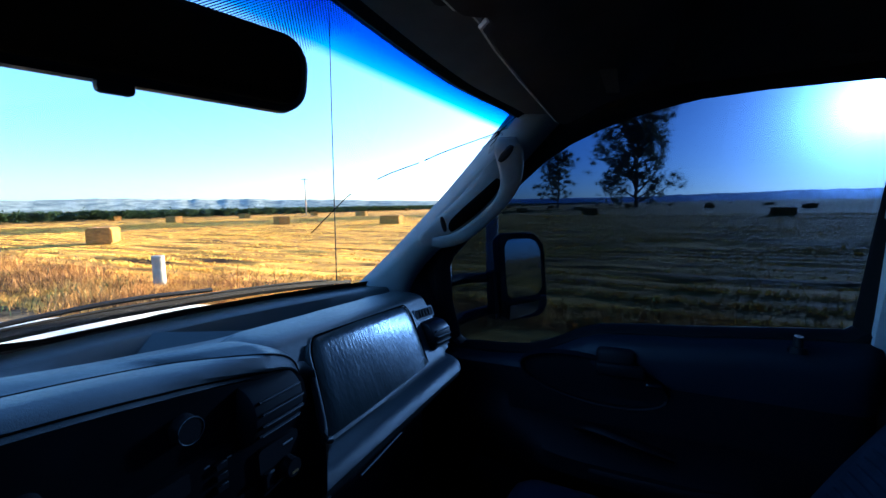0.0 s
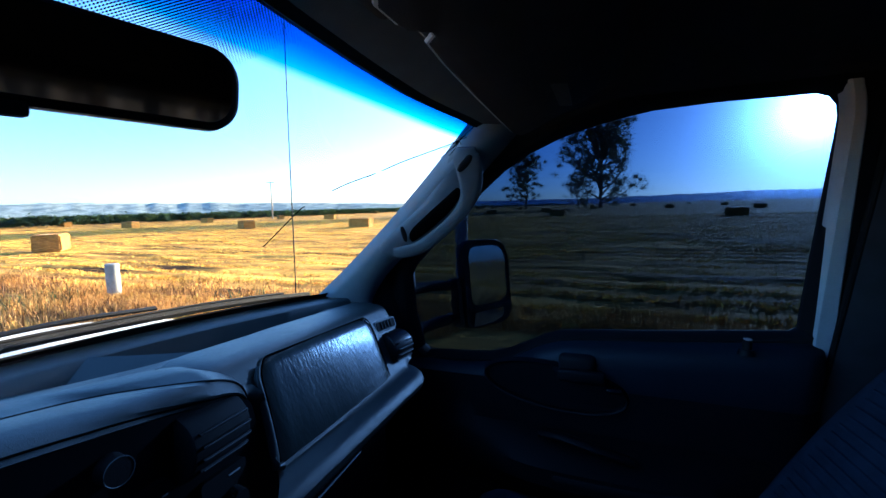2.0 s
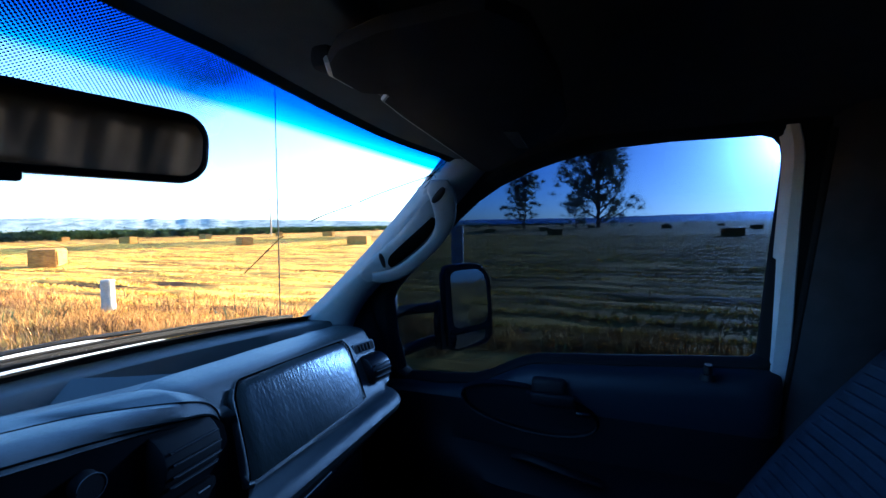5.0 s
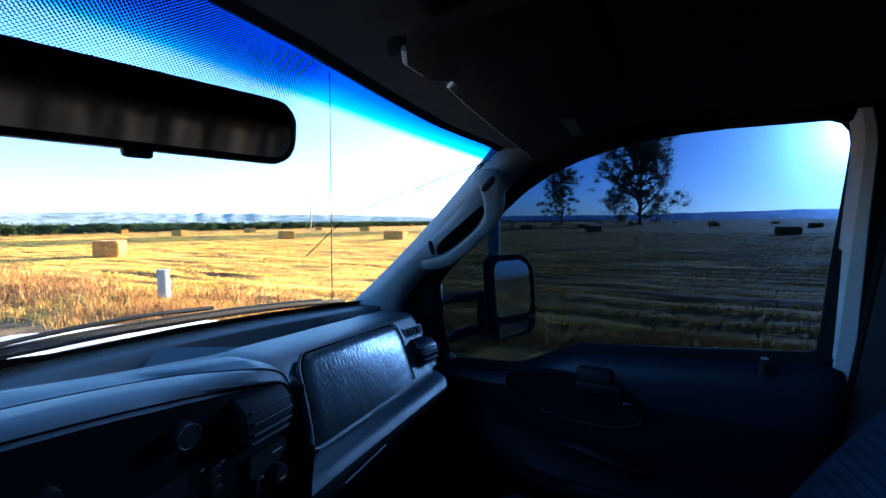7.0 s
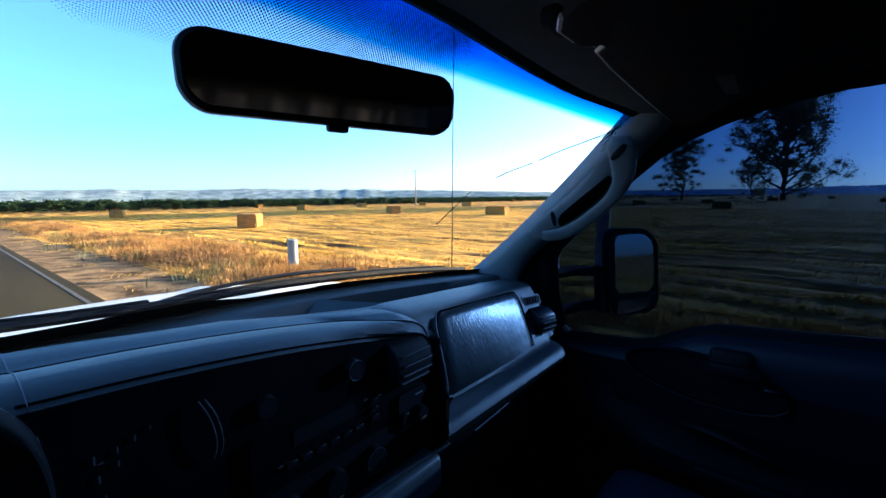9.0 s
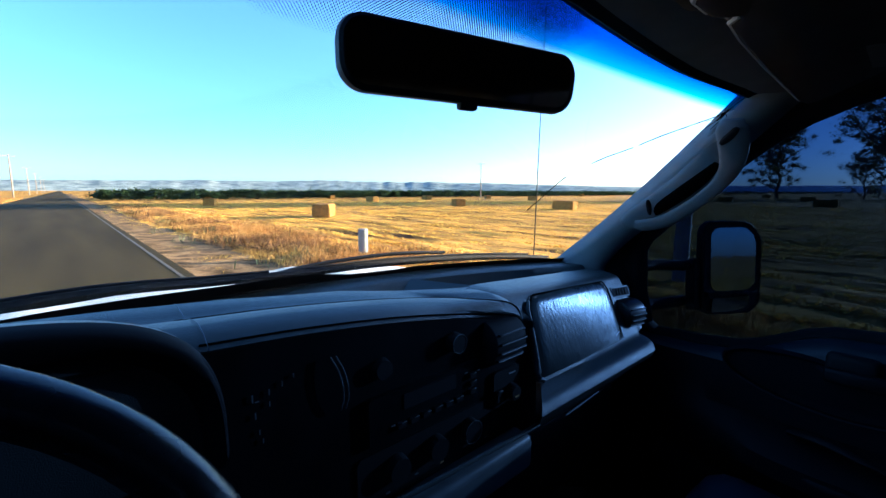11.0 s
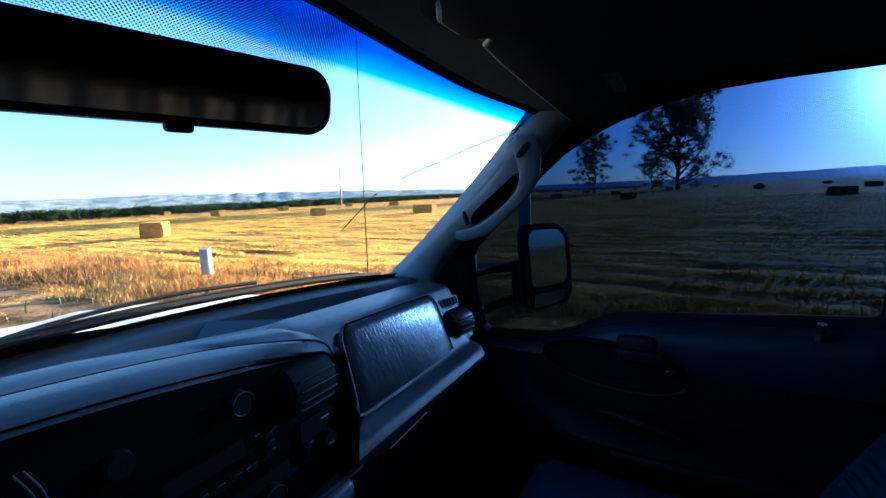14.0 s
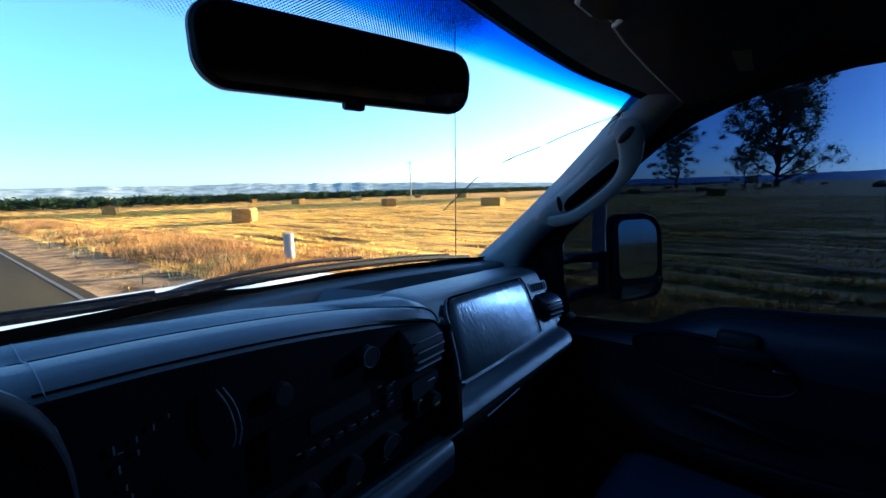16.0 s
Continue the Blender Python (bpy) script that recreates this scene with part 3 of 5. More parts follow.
def shell():
    tagged(part("floor", bm_box(0, -0.55, 0.72, 1.8, 2.4, 0.06), M_CARPET), "dark carpeted cab floor", "floor", kind="structure")
    # rear wall with its window
    w = tagged(new("wall_rear"), "dark trimmed rear cab wall below the window", "wall", kind="structure")
    part("panel", bm_box(0, -1.78, 1.08, 1.80, 0.06, 0.72), M_HEAD, w)
    part("panel", bm_box(0, -1.78, 1.93, 1.80, 0.06, 0.14), M_HEAD, w)
    for s in (1, -1):
        part("panel", bm_box(s * 0.80, -1.78, 1.65, 0.20, 0.06, 0.42), M_HEAD, w)
        q = tagged(part("wall_side", bm_box(s * 0.87, -1.28, 1.33, 0.05, 1.0, 1.24, 0.01), M_HEAD), "dark trimmed rear side wall of the cab", "wall", kind="structure")
    q = tagged(new("window_2"), "dark tinted rear cab window", "rear window", kind="structure")
    part("pane", bm_box(0, -1.78, 1.65, 1.42, 0.005, 0.43), M_REARGLASS, q, smooth=False)
    # translucent cloth added out of direct view, giving the mirror a brown band
    cu = thing("rear_blanket", "brown cloth added across the rear window for the mirror's reflection", "blanket")
    rows = []
    for k in range(9):
        z = 1.87 - 0.22 * k / 8
        rows.append([(x, -1.735 + 0.010 * math.sin(x * 34) + 0.006 * math.sin(x * 81 + k * 0.4), z - 0.012 * math.sin(x * 9) * (k == 8)) for x in np.linspace(-0.70, 0.70, 90)])
    part("cloth", bm_loft(rows), M_CURT, cu)
    part("hem", bm_tube([rows[-1][i] for i in range(0, 90, 3)], 0.004, 6), M_CURT, cu)
    tagged(part("roof", bm_box(0, -0.92, 1.972, 1.60, 1.74, 0.02, 0.008), M_PAINT), "white painted steel cab roof", "roof", kind="structure")
    # firewall
    tagged(part("wall_front", bm_box(0, 0.46, 1.08, 1.80, 0.04, 0.70), M_CARPET), "dark carpeted firewall below the dashboard", "wall", kind="structure")


shell()


# ---- dashboard ----
CREST = [(-0.8, 1.552), (-0.355, 1.549), (-0.273, 1.546), (-0.163, 1.539), (-0.009, 1.524), (0.10, 1.506), (0.223, 1.489), (0.316, 1.481), (0.41, 1.479), (0.56, 1.476), (0.64, 1.472), (0.72, 1.460), (0.80, 1.44)]
BROW = [(-0.215, 1.562), (-0.127, 1.557), (-0.024, 1.547), (0.067, 1.534), (0.121, 1.522), (0.184, 1.505), (0.219, 1.493), (0.242, 1.479), (0.257, 1.460), (0.265, 1.432), (0.271, 1.395), (0.276, 1.345), (0.278, 1.30), (0.278, 1.25)]
PROF = [(0.250, 1.480), (0.232, 1.4895), (0.205, 1.4895), (0.182, 1.487), (0.166, 1.482), (0.159, 1.4745), (0.1425, 1.438), (0.127, 1.400), (0.1155, 1.372), (0.1065, 1.352), (0.101, 1.344), (0.091, 1.3405), (0.078, 1.337), (0.067, 1.330), (0.062, 1.319), (0.066, 1.306), (0.082, 1.290), (0.11, 1.262), (0.16, 1.20), (0.24, 1.05)]


def dash_pt(x, k):
    y, z = PROF[k]
    w = 1.0 if k < 6 else max(0.25, 1 - (k - 5) * 0.15)
    dy = (x - 0.46) * 0.07 * w
    dz = -(x - 0.46) * 0.072 * w
    if k >= 10:
        dz = -(x - 0.46) * 0.03
    # the right end rounds away from the cab
    r, x0 = (0.040, 0.706) if k < 10 else (0.088, 0.658)
    q = min(1.0, max(0.0, x - x0) / r)
    dy += r * (1 - math.sqrt(max(0.0, 1 - q * q)))
    if k < 7:
        dz -= 0.012 * max(0.0, (x - 0.69) / 0.052) ** 2 * (1 - k / 9)
    if 10 <= k < 17:
        dz -= 0.010 * max(0.0, (x - 0.66) / 0.08) ** 2
    if k == 0:
        dz = lerp_table(x, CREST) - z
    return Vector((x, y + dy, z + dz))


def face_pt(x, s, proud=0.0):
    """On the glovebox face: s from 0 at its top to 1 at its foot."""
    u = 5 + s * 4.4
    k = int(u)
    a, b = dash_pt(x, k), dash_pt(x, k + 1)
    p = a.lerp(b, u - k)
    return p + Vector((-0.1, -0.9, 0.42)) * proud


def dashboard():
    ob = thing("dashboard", "blue-grey grained vinyl truck dashboard with black centre panel", "dashboard")
    # tray along the windshield's foot
    rows = []
    for i in range(61):
        x = -0.74 + 1.46 * i / 60
        zc = lerp_table(x, CREST)
        zw = 1.495 - 0.03 * x * x
        yw = ws_y(x, zw) - 0.004
        yc = 0.250 - 0.10 * max(0, x - 0.45) + 0.02 * max(0, min(1, (x + 0.1) / 0.3))
        edge = max(0.0, 1 - max(0.0, (x - 0.56) / 0.09))
        fl = zc - 0.004 - 0.026 * edge
        ys, zs = yw - 0.052, zw - 0.004
        fl = min(fl, zs - 0.004)
        rows.append([(x, yc - 0.022, zc), (x, yc, zc + 0.001), (x, yc + 0.009, zc - 0.004), (x, yc + 0.016, max(fl, zc - 0.02)), (x, yc + 0.030, fl), (x, ys - 0.012, fl), (x, ys - 0.003, zs - 0.004), (x, ys + 0.003, zs), (x, yw - 0.012, zw - 0.002), (x, yw, zw)])
    part("top_tray", bm_loft(rows), M_PAD, ob, "shallow tray moulded into the dash top")
    ridge = smooth_path([(0.318, 0.262, 1.482), (0.275, 0.325, 1.484), (0.228, 0.392, 1.489)], 8)
    part("tray_divider", bm_loft([[p + Vector((0.010, 0.004, -0.034)), p + Vector((0.004, 0.001, -0.003)), p, p + Vector((-0.006, -0.003, -0.004)), p + Vector((-0.050, -0.020, -0.034))] for p in ridge]), M_PAD, ob, "low divider across the tray")
    # passenger side pad with ledge
    rows = [[dash_pt(x, k) for k in range(len(PROF))] for x in [*np.linspace(0.2835, 0.70, 36), 0.706, 0.712, 0.718, 0.724, 0.730, 0.735, 0.739, 0.742, 0.744]]
    part("pad_top", bm_loft([[dash_pt(x, k) - Vector((0, 0, dz)) for k in range(7)] for x, dz in ((0.165, 0.030), (0.185, 0.018), (0.205, 0.008), (0.225, 0.001), (0.245, 0), (0.265, 0), (0.2845, 0))]), M_PAD, ob)
    part("passenger_pad", bm_loft(rows), M_PAD, ob, "rounded passenger side pad with a ledge")
    # the ledge runs on behind the centre panel's rim
    rows = []
    for u in (0.0, 0.25, 0.5, 0.75, 1.0):
        row = []
        for k in range(9, len(PROF)):
            p = dash_pt(0.2837, k)
            y = p.y if k < 14 else dash_pt(0.2837, 14).y
            row.append(p + Vector((u * (min(0.280, 0.278 - (0.100 - y) * 1.30) - 0.2837), 0, 0)))
        rows.append(row)
    part("ledge_end", bm_loft(rows), M_PAD, ob)
    end = [dash_pt(0.744, k) for k in range(len(PROF))]
    rows = [end, [(p.x + 0.010, p.y + 0.012, p.z - 0.004) for p in end], [(p.x + 0.014, max(p.y + 0.035, 0.20), p.z - 0.01) for p in end], [(0.79, 0.42, 1.40)] * len(end)]
    part("end_cap", bm_loft(rows), M_PAD, ob)
    def drum(name, c, axis, r, ln, label):
        """A horizontal drum vent: smooth top, slats across its front, edge strips for their glints."""
        axis = axis.normalized()
        fwd = axis.cross(Vector((0, 0, 1))).normalized()
        if fwd.y > 0: fwd = -fwd
        upw = Vector((0, 0, 1)) - axis * axis.z
        upw.normalize()
        def ring(u, k):
            return [c + axis * u + (fwd * math.cos(q) + upw * math.sin(q)) * r * k for q in [j * math.tau / 32 for j in range(32)]]
        v = part(name, bm_loft([ring(-ln / 2, 0.90), ring(-ln / 2 + 0.002, 0.98), ring(-ln / 2 + 0.005, 1.0), ring(ln / 2 - 0.005, 1.0), ring(ln / 2, 0.94)], closed=True, caps=True), M_BEZEL if r < 0.037 else M_RUBBER, ob, label)
        for k, q in enumerate((28, 8, -12, -32)):
            q = radians(q)
            d = fwd * math.cos(q) + upw * math.sin(q)
            e = c + d * (r + 0.001)
            s = part("slat", bm_tube([e - axis * (ln / 2 - 0.008), e + axis * (ln / 2 - 0.004)], 0.0030, 6, 0.6), M_BEZEL, v)
            # on the smaller end vent a silver strip paints each slat's lit edge
            part("slat_edge", bm_tube([e + d * 0.0026 - axis * (ln / 2 - 0.012), e + d * 0.0026 + axis * (ln / 2 - 0.006)], 0.0009, 5), M_SILVER if r < 0.037 else M_BEZEL, s, "thin edge strip, silver where it imitates a glint")
        return v
    # glovebox: dark gap, door
    def rounded(x0, x1, s0, s1, r, proud, nx=26, ns=20, bulge=0.0):
        rows = []
        for j in range(ns + 1):
            v = j / ns
            s = s0 + (s1 - s0) * v
            dv = min(v, 1 - v) * (s1 - s0) * 0.16
            rr = r if v < 0.5 else r * 0.5
            cut = rr - math.sqrt(max(0.0, rr * rr - max(0.0, rr - dv) ** 2))
            sk = -0.030 * v + 0.004
            a, b = x0 + cut + sk * 0.6, x1 - cut - 0.022 * v
            row = []
            for i in range(nx + 1):
                u = i / nx
                q = min(1.0, min(u, 1 - u) * nx / 0.9, min(v, 1 - v) * ns / 0.9)
                row.append(face_pt(a + (b - a) * u, s, proud * (0.2 + 0.8 * math.sin(q * math.pi / 2)) + bulge * (1.6 * u * (1 - u) + 0.9 * v * (1 - v)) * 2.2))
            rows.append(row)
        return bm_loft(rows)
    part("glovebox_gap", rounded(0.2922, 0.6200, -0.016, 0.90, 0.028, 0.0022), M_RUBBER, ob, "dark gap round the glovebox door")
    gd = part("glovebox_door", rounded(0.2935, 0.6185, 0.0, 0.985, 0.026, 0.0042, bulge=0.0042), M_GLOVE, ob, "grained glovebox door with a soft shine")
    # dark joint line along the door's top and sides
    def edge_x(v, side):
        dv = min(v, 1 - v) * 0.985 * 0.16
        r = 0.026 if v < 0.5 else 0.013
        cut = r - math.sqrt(max(0.0, r * r - max(0.0, r - dv) ** 2))
        sk = -0.030 * v + 0.004
        return (0.2935 + cut + sk * 0.6 - 0.002) if side < 0 else (0.6185 - cut - 0.022 * v + 0.002)
    vs = [0.93, 0.8, 0.65, 0.5, 0.35, 0.22, 0.14, 0.09, 0.05, 0.025, 0.008, 0.0]
    line = [face_pt(edge_x(v, -1), 0.985 * v - 0.012 * (v < 0.03), 0.0030) for v in vs]
    xa, xb = edge_x(0.0, -1), edge_x(0.0, 1)
    line += [face_pt(xa + (xb - xa) * k / 10, -0.014, 0.0030) for k in range(1, 10)]
    line += [face_pt(edge_x(v, 1), 0.985 * v - 0.012 * (v < 0.03), 0.0030) for v in vs[::-1]]
    part("glovebox_joint", bm_tube(line, 0.0016, 6), M_VOID, ob, "dark joint line round the glovebox door")
    bead = [face_pt(edge_x(v, -1) - 0.0085, 0.985 * v, 0.0035) for v in (1.06, 0.93, 0.8, 0.65, 0.5, 0.35, 0.22, 0.12, 0.05)]
    part("panel_bead", bm_tube(bead, [0.0050, 0.0060, 0.0062, 0.0060, 0.0056, 0.0052, 0.0048, 0.0042, 0.0030], 10), M_PAD, ob, "raised bead between glovebox and centre panel")
    part("badge", bm_tube([face_pt(0.565 + 0.006 * i, 0.80 - 0.015 * i, 0.0068) for i in range(5)], 0.0008, 5), M_BEZEL, gd, "small moulded mark")
    # silver-edged underside strip of the ledge
    part("ledge_strip", bm_tube(smooth_path([(0.295, 0.060, 1.301), (0.35, 0.064, 1.299), (0.42, 0.069, 1.297)], 8), 0.0014, 6), M_TRIM, ob, "thin bright edge under the ledge")
    # end vents
    n = Vector((-0.06, -0.93, 0.36)).normalized()
    def framed(name, m, outline, depth, material, parent, label=""):
        return part(name, bm_prism(outline, depth, m), material, parent, label)
    up = Vector((0.08, 0.33, 0.94))
    ax = n.cross(up).normalized() * -1
    upv = ax.cross(n).normalized() * -1
    def base(c):
        m = Matrix((ax, upv if upv.z > 0 else -upv, n)).transposed().to_4x4()
        if m.to_3x3().determinant() < 0:
            m = Matrix((-ax, upv if upv.z > 0 else -upv, n)).transposed().to_4x4()
        return Matrix.Translation(c) @ m
    c = Vector((0.672, 0.1555, 1.433))
    slot = framed("demister_slot", base(c + n * 0.0025), round_rect(0.076, 0.025, 0.005), 0.012, M_SILVER, ob, "side window demister slot with pale frame")
    # a flat black plate on the frame paints the shade inside the slot
    framed("slot_opening", base(c + n * 0.0032), round_rect(0.070, 0.019, 0.004), 0.010, M_RUBBER, slot, "black plate standing for the shaded opening")
    for k in range(4):
        part("slat", bm_box(0, 0, 0, 0.002, 0.015, 0.004, m=base(c + n * 0.003) @ pose(-0.018 + 0.012 * k, 0, 0)), M_BLACK, slot)
    drum("end_vent", Vector((0.676, 0.140, 1.383)), Vector((0.98, -0.16, -0.03)), 0.0345, 0.066, "black swivelling drum air vent at the dash end")
    # centre stack: brow arching over and down beside the black panel
    pts = smooth_path([(x, 0, z) for x, z in BROW], 60)
    rows = []
    for i, p in enumerate(pts):
        t = max(0.0, min(1.0, (1.500 - p.z) / 0.05))
        q = pts[min(i + 1, len(pts) - 1)] - pts[max(i - 1, 0)]
        q.normalize()
        inn = Vector((q.z, 0, -q.x))
        if inn.x > 0 and t > 0.5:
            inn = -inn
        top = Vector((p.x, 0.242, lerp_table(p.x, CREST) + 0.003))
        side = Vector((p.x + 0.016, dash_pt(max(0.27, p.x), 6).y - 0.012, p.z + 0.004))
        a = top.lerp(side, t)
        b = Vector((p.x, 0.120 + 0.012 * t, p.z))
        k = 1 - 0.80 * t
        def fwd(d, y):
            return b + inn * d * k + Vector((0, y * (1 - 0.4 * t), 0))
        # towards the driver the seam lies further in, and the brow rolls down from it to its lower edge
        f = (1 - t) * max(0.0, min(1.0, (0.205 - p.x) / 0.13))
        ys = 0.12 + 0.08 * f
        g = (ys + 0.33) / 0.45
        seam_p = Vector((-0.18 + (p.x + 0.18) * g, ys + 0.012 * t, 1.70 - (1.70 - p.z) * g))
        drop = float(np.interp(p.x, [0.08, 0.20], [0.029, 0.020]))
        low = fwd(drop, 0.002 - 0.007 * (1 - f))
        up = Vector((0, 0, 1 - t))
        roll = [seam_p.lerp(low, u) + up * h for u, h in ((0.2, 0.005), (0.45, 0.0095), (0.7, 0.0105), (0.9, 0.006))]
        steep = [fwd(drop * u, y) for u, y in ((0.2, -0.0005), (0.48, -0.005), (0.78, -0.0085), (0.94, -0.0075))]
        rows.append([a, a.lerp(seam_p, 0.40) + up * (0.010 - 0.008 * f), a.lerp(seam_p, 0.75) + up * (0.009 - 0.0075 * f), seam_p, *[v.lerp(u, f) for v, u in zip(steep, roll)], low, fwd(drop + 0.005, -0.003), fwd(drop + 0.011, 0.004)])
    prof0 = [(p.y, p.z) for p in rows[0]]
    part("centre_brow", bm_loft(rows), M_PAD, ob, "blue-grey brow over the centre panel")
    part("brow_seam", bm_tube([r[3] + Vector((0, -0.0003, 0.0003)) for r in rows[:44]], 0.0013, 5), M_RUBBER, ob, "dark seam line along the brow")
    part("panel_joint", bm_tube([r[8] + Vector((0, -0.0008, 0.0)) for r in rows], 0.0012, 5), M_VOID, ob, "dark joint line above the centre panel")
    # a pale line paints the lit edge of the panel gap
    seam = [(-0.2135 + 0.004 * k / 10, y - 0.0012, z + 0.0010) for k, (y, z) in enumerate(prof0)] + [(-0.205, 0.118, 1.49), (-0.202, 0.118, 1.45)]
    part("pad_seam", bm_tube(seam, 0.0005, 5), M_WHEEL, ob, "panel seam drawn pale as its lit edge")
    # black panel
    outl = [(r[9].x, r[9].z) for r in rows]
    before = set(ob.children)
    bm = bmesh.new()
    loop = [bm.verts.new((x, 0.128, z)) for x, z in outl] + [bm.verts.new((-0.215, 0.128, 1.25))]
    bm.faces.new(loop)
    part("centre_panel", bm, M_BEZEL, ob, "glossy black centre panel", smooth=False)
    def panel_m(x, z, y=0.126):
        return Matrix.Translation((x, y, z)) @ pose(0, 0, 0, 90)
    # centre vents
    drum("centre_vent", Vector((0.192, 0.142, 1.438)), Vector((0.99, 0.10, -0.06)), 0.038, 0.082, "black drum air vent in the centre panel")
    # switch knob, rings
    def knob(x, z, r, d, material=M_BLACK, label="round black knob", ring=True):
        k = part("knob", bm_join(bm_cyl((x, 0.128, z), (x, 0.128 - d, z), r, r * 0.88, 24)), material, ob, label)
        if ring:
            part("knob_ring", bm_tube([(x + r * 0.95 * math.cos(a), 0.1275 - d, z + r * 0.95 * math.sin(a)) for a in [j * math.tau / 24 for j in range(25)]], 0.0004, 5), M_SILVER, k, "thin worn metal ring")
        return k
    knob(0.092, 1.462, 0.014, 0.014)
    knob(-0.028, 1.458, 0.013, 0.010, ring=False)
    for x in (-0.01, 0.055, 0.12):
        knob(x, 1.322, 0.018, 0.016, ring=x > 0.1)
    # radio with buttons
    rad = part("radio", bm_prism(round_rect(0.19, 0.060, 0.005), 0.012, panel_m(0.045, 1.395, 0.120)), M_BEZEL, ob, "black car radio with small buttons")
    part("radio_display", bm_prism(round_rect(0.09, 0.020, 0.002), 0.002, panel_m(0.045, 1.408, 0.1185)), M_RUBBER, rad, "dark radio display")
    for i in range(6):
        part("button", bm_box(-0.005 + 0.020 * i, 0.118, 1.380, 0.015, 0.006, 0.008, 0.001, 1), M_BLACK, rad)
    for i in range(3):
        part("button", bm_box(0.122, 0.118, 1.383 + 0.012 * i, 0.014, 0.006, 0.008, 0.001, 1), M_BLACK, rad)
    for i, (x, z) in enumerate(((0.105, 1.416), (-0.02, 1.386), (0.09, 1.383), (0.13, 1.413))):
        part("button_mark", bm_box(x, 0.1145, z, 0.006, 0.001, 0.0015), M_DIM, rad, "pale printed mark")
    # four-wheel-drive switch and sockets
    sw = part("switch_plate", bm_prism(round_rect(0.062, 0.058, 0.006), 0.006, panel_m(0.205, 1.362, 0.122)), M_BLACK, ob, "black switch plate")
    part("switch", bm_cyl((0.214, 0.122, 1.352), (0.214, 0.108, 1.352), 0.013, 0.011, 20), M_BLACK, sw)
    part("switch_mark", bm_box(0.214, 0.1075, 1.347, 0.010, 0.001, 0.0022), M_AMBER, sw, "pale amber mark")
    part("switch_mark", bm_box(0.218, 0.1215, 1.381, 0.016, 0.001, 0.0016), M_ICON, sw, "pale printed mark")
    part("button", bm_box(0.184, 0.120, 1.352, 0.016, 0.008, 0.020, 0.002, 1), M_BLACK, sw)
    # column of small pale marks and the curved lens edge beside the gauges
    for x, z, w, h in ((-0.176, 1.470, 0.0015, 0.008), (-0.172, 1.466, 0.004, 0.001), (-0.174, 1.452, 0.0015, 0.007), (-0.160, 1.472, 0.0012, 0.006), (-0.160, 1.460, 0.0012, 0.005), (-0.147, 1.477, 0.0012, 0.006), (-0.135, 1.482, 0.0012, 0.004), (-0.171, 1.434, 0.0012, 0.005), (-0.168, 1.424, 0.0012, 0.005)):
        part("gauge_mark", bm_box(x, 0.1255, z, w, 0.001, h), M_DIM, ob, "small pale printed mark")
    for d in (0.0, 0.006):
        part("lens_edge", bm_tube(smooth_path([(-0.096 + d, 0.120, 1.492), (-0.088 + d, 0.116, 1.472), (-0.084 + d, 0.116, 1.446), (-0.086 + d, 0.12, 1.428)], 14), 0.0009, 6), M_DIM, ob, "curved bright lens edge")
    # climate row
    part("climate_plate", bm_prism(round_rect(0.24, 0.062, 0.010), 0.004, panel_m(0.055, 1.322, 0.125)), M_BLACK, ob, "black climate control plate")
    for i in range(5):
        part("button_mark", bm_box(-0.025 + 0.045 * i, 0.1205, 1.296 + 0.004 * (i % 2), 0.006, 0.001, 0.0018), M_DIM if i != 2 else M_AMBER, ob, "pale printed mark")
    for o in set(ob.children) - before:
        o.location.y -= 0.008
    # ashtray panel at the foot
    part("panel_edge", bm_tube([(-0.12, 0.098, 1.296), (0.05, 0.094, 1.291), (0.262, 0.090, 1.284)], 0.004, 8), M_PAD, ob, "grey bottom edge of the centre panel")
    part("lower_panel", bm_box(0.08, 0.110, 1.247, 0.33, 0.05, 0.062, 0.014, 3), M_SILVER, ob, "grey lower centre panel")
    part("lower_dash", bm_box(0.0, 0.20, 1.14, 1.3, 0.12, 0.20, 0.03, 3), M_BLACK, ob, "black lower dash")
    rows = []
    for x in np.linspace(-0.74, -0.2155, 24):
        dz = lerp_table(x, CREST) - lerp_table(-0.215, CREST)
        rows.append([(x, y, z + dz) for y, z in prof0] + [(x, 0.116, 1.50 + dz), (x, 0.12, 1.42)])
    part("driver_pad", bm_loft(rows), M_PAD, ob, "smooth pad before the driver")
    # instrument hood
    rows, lining = [], []
    for i in range(37):
        a = math.pi * i / 36
        x = -0.43 + 0.228 * math.copysign(abs(math.cos(a)) ** 0.55, math.cos(a))
        h = math.sin(a) ** 0.6
        zt = 1.44 + 0.141 * h
        zb = min(zt, 1.44 + (lerp_table(x, CREST) - 1.44) * h)
        rows.append([(x, 0.26, zb), (x, 0.20, zb + (zt - zb) * 0.35), (x, 0.14, zb + (zt - zb) * 0.8), (x, 0.112, zt - 0.001)])
        # the hood's lip and underside, coloured black to stand for the shade there
        lining.append([rows[-1][-1], (x, 0.104, zt - 0.0025), (-0.43 + (x + 0.43) * 0.992, 0.099, zt - 0.006), (-0.43 + (x + 0.43) * 0.985, 0.098, zt - 0.009), (-0.43 + (x + 0.43) * 0.970, 0.100, zt - 0.016), (-0.43 + (x + 0.43) * 0.93, 0.115, zt - 0.030), (-0.43 + (x + 0.43) * 0.90, 0.16, zt - 0.034)])
    part("hood_lining", bm_loft(lining), M_RUBBER, ob, "underside of the gauge hood, blackened as in shade")
    part("gauge_hood", bm_loft(rows), M_PAD, ob, "blue-grey curved hood over the gauges")
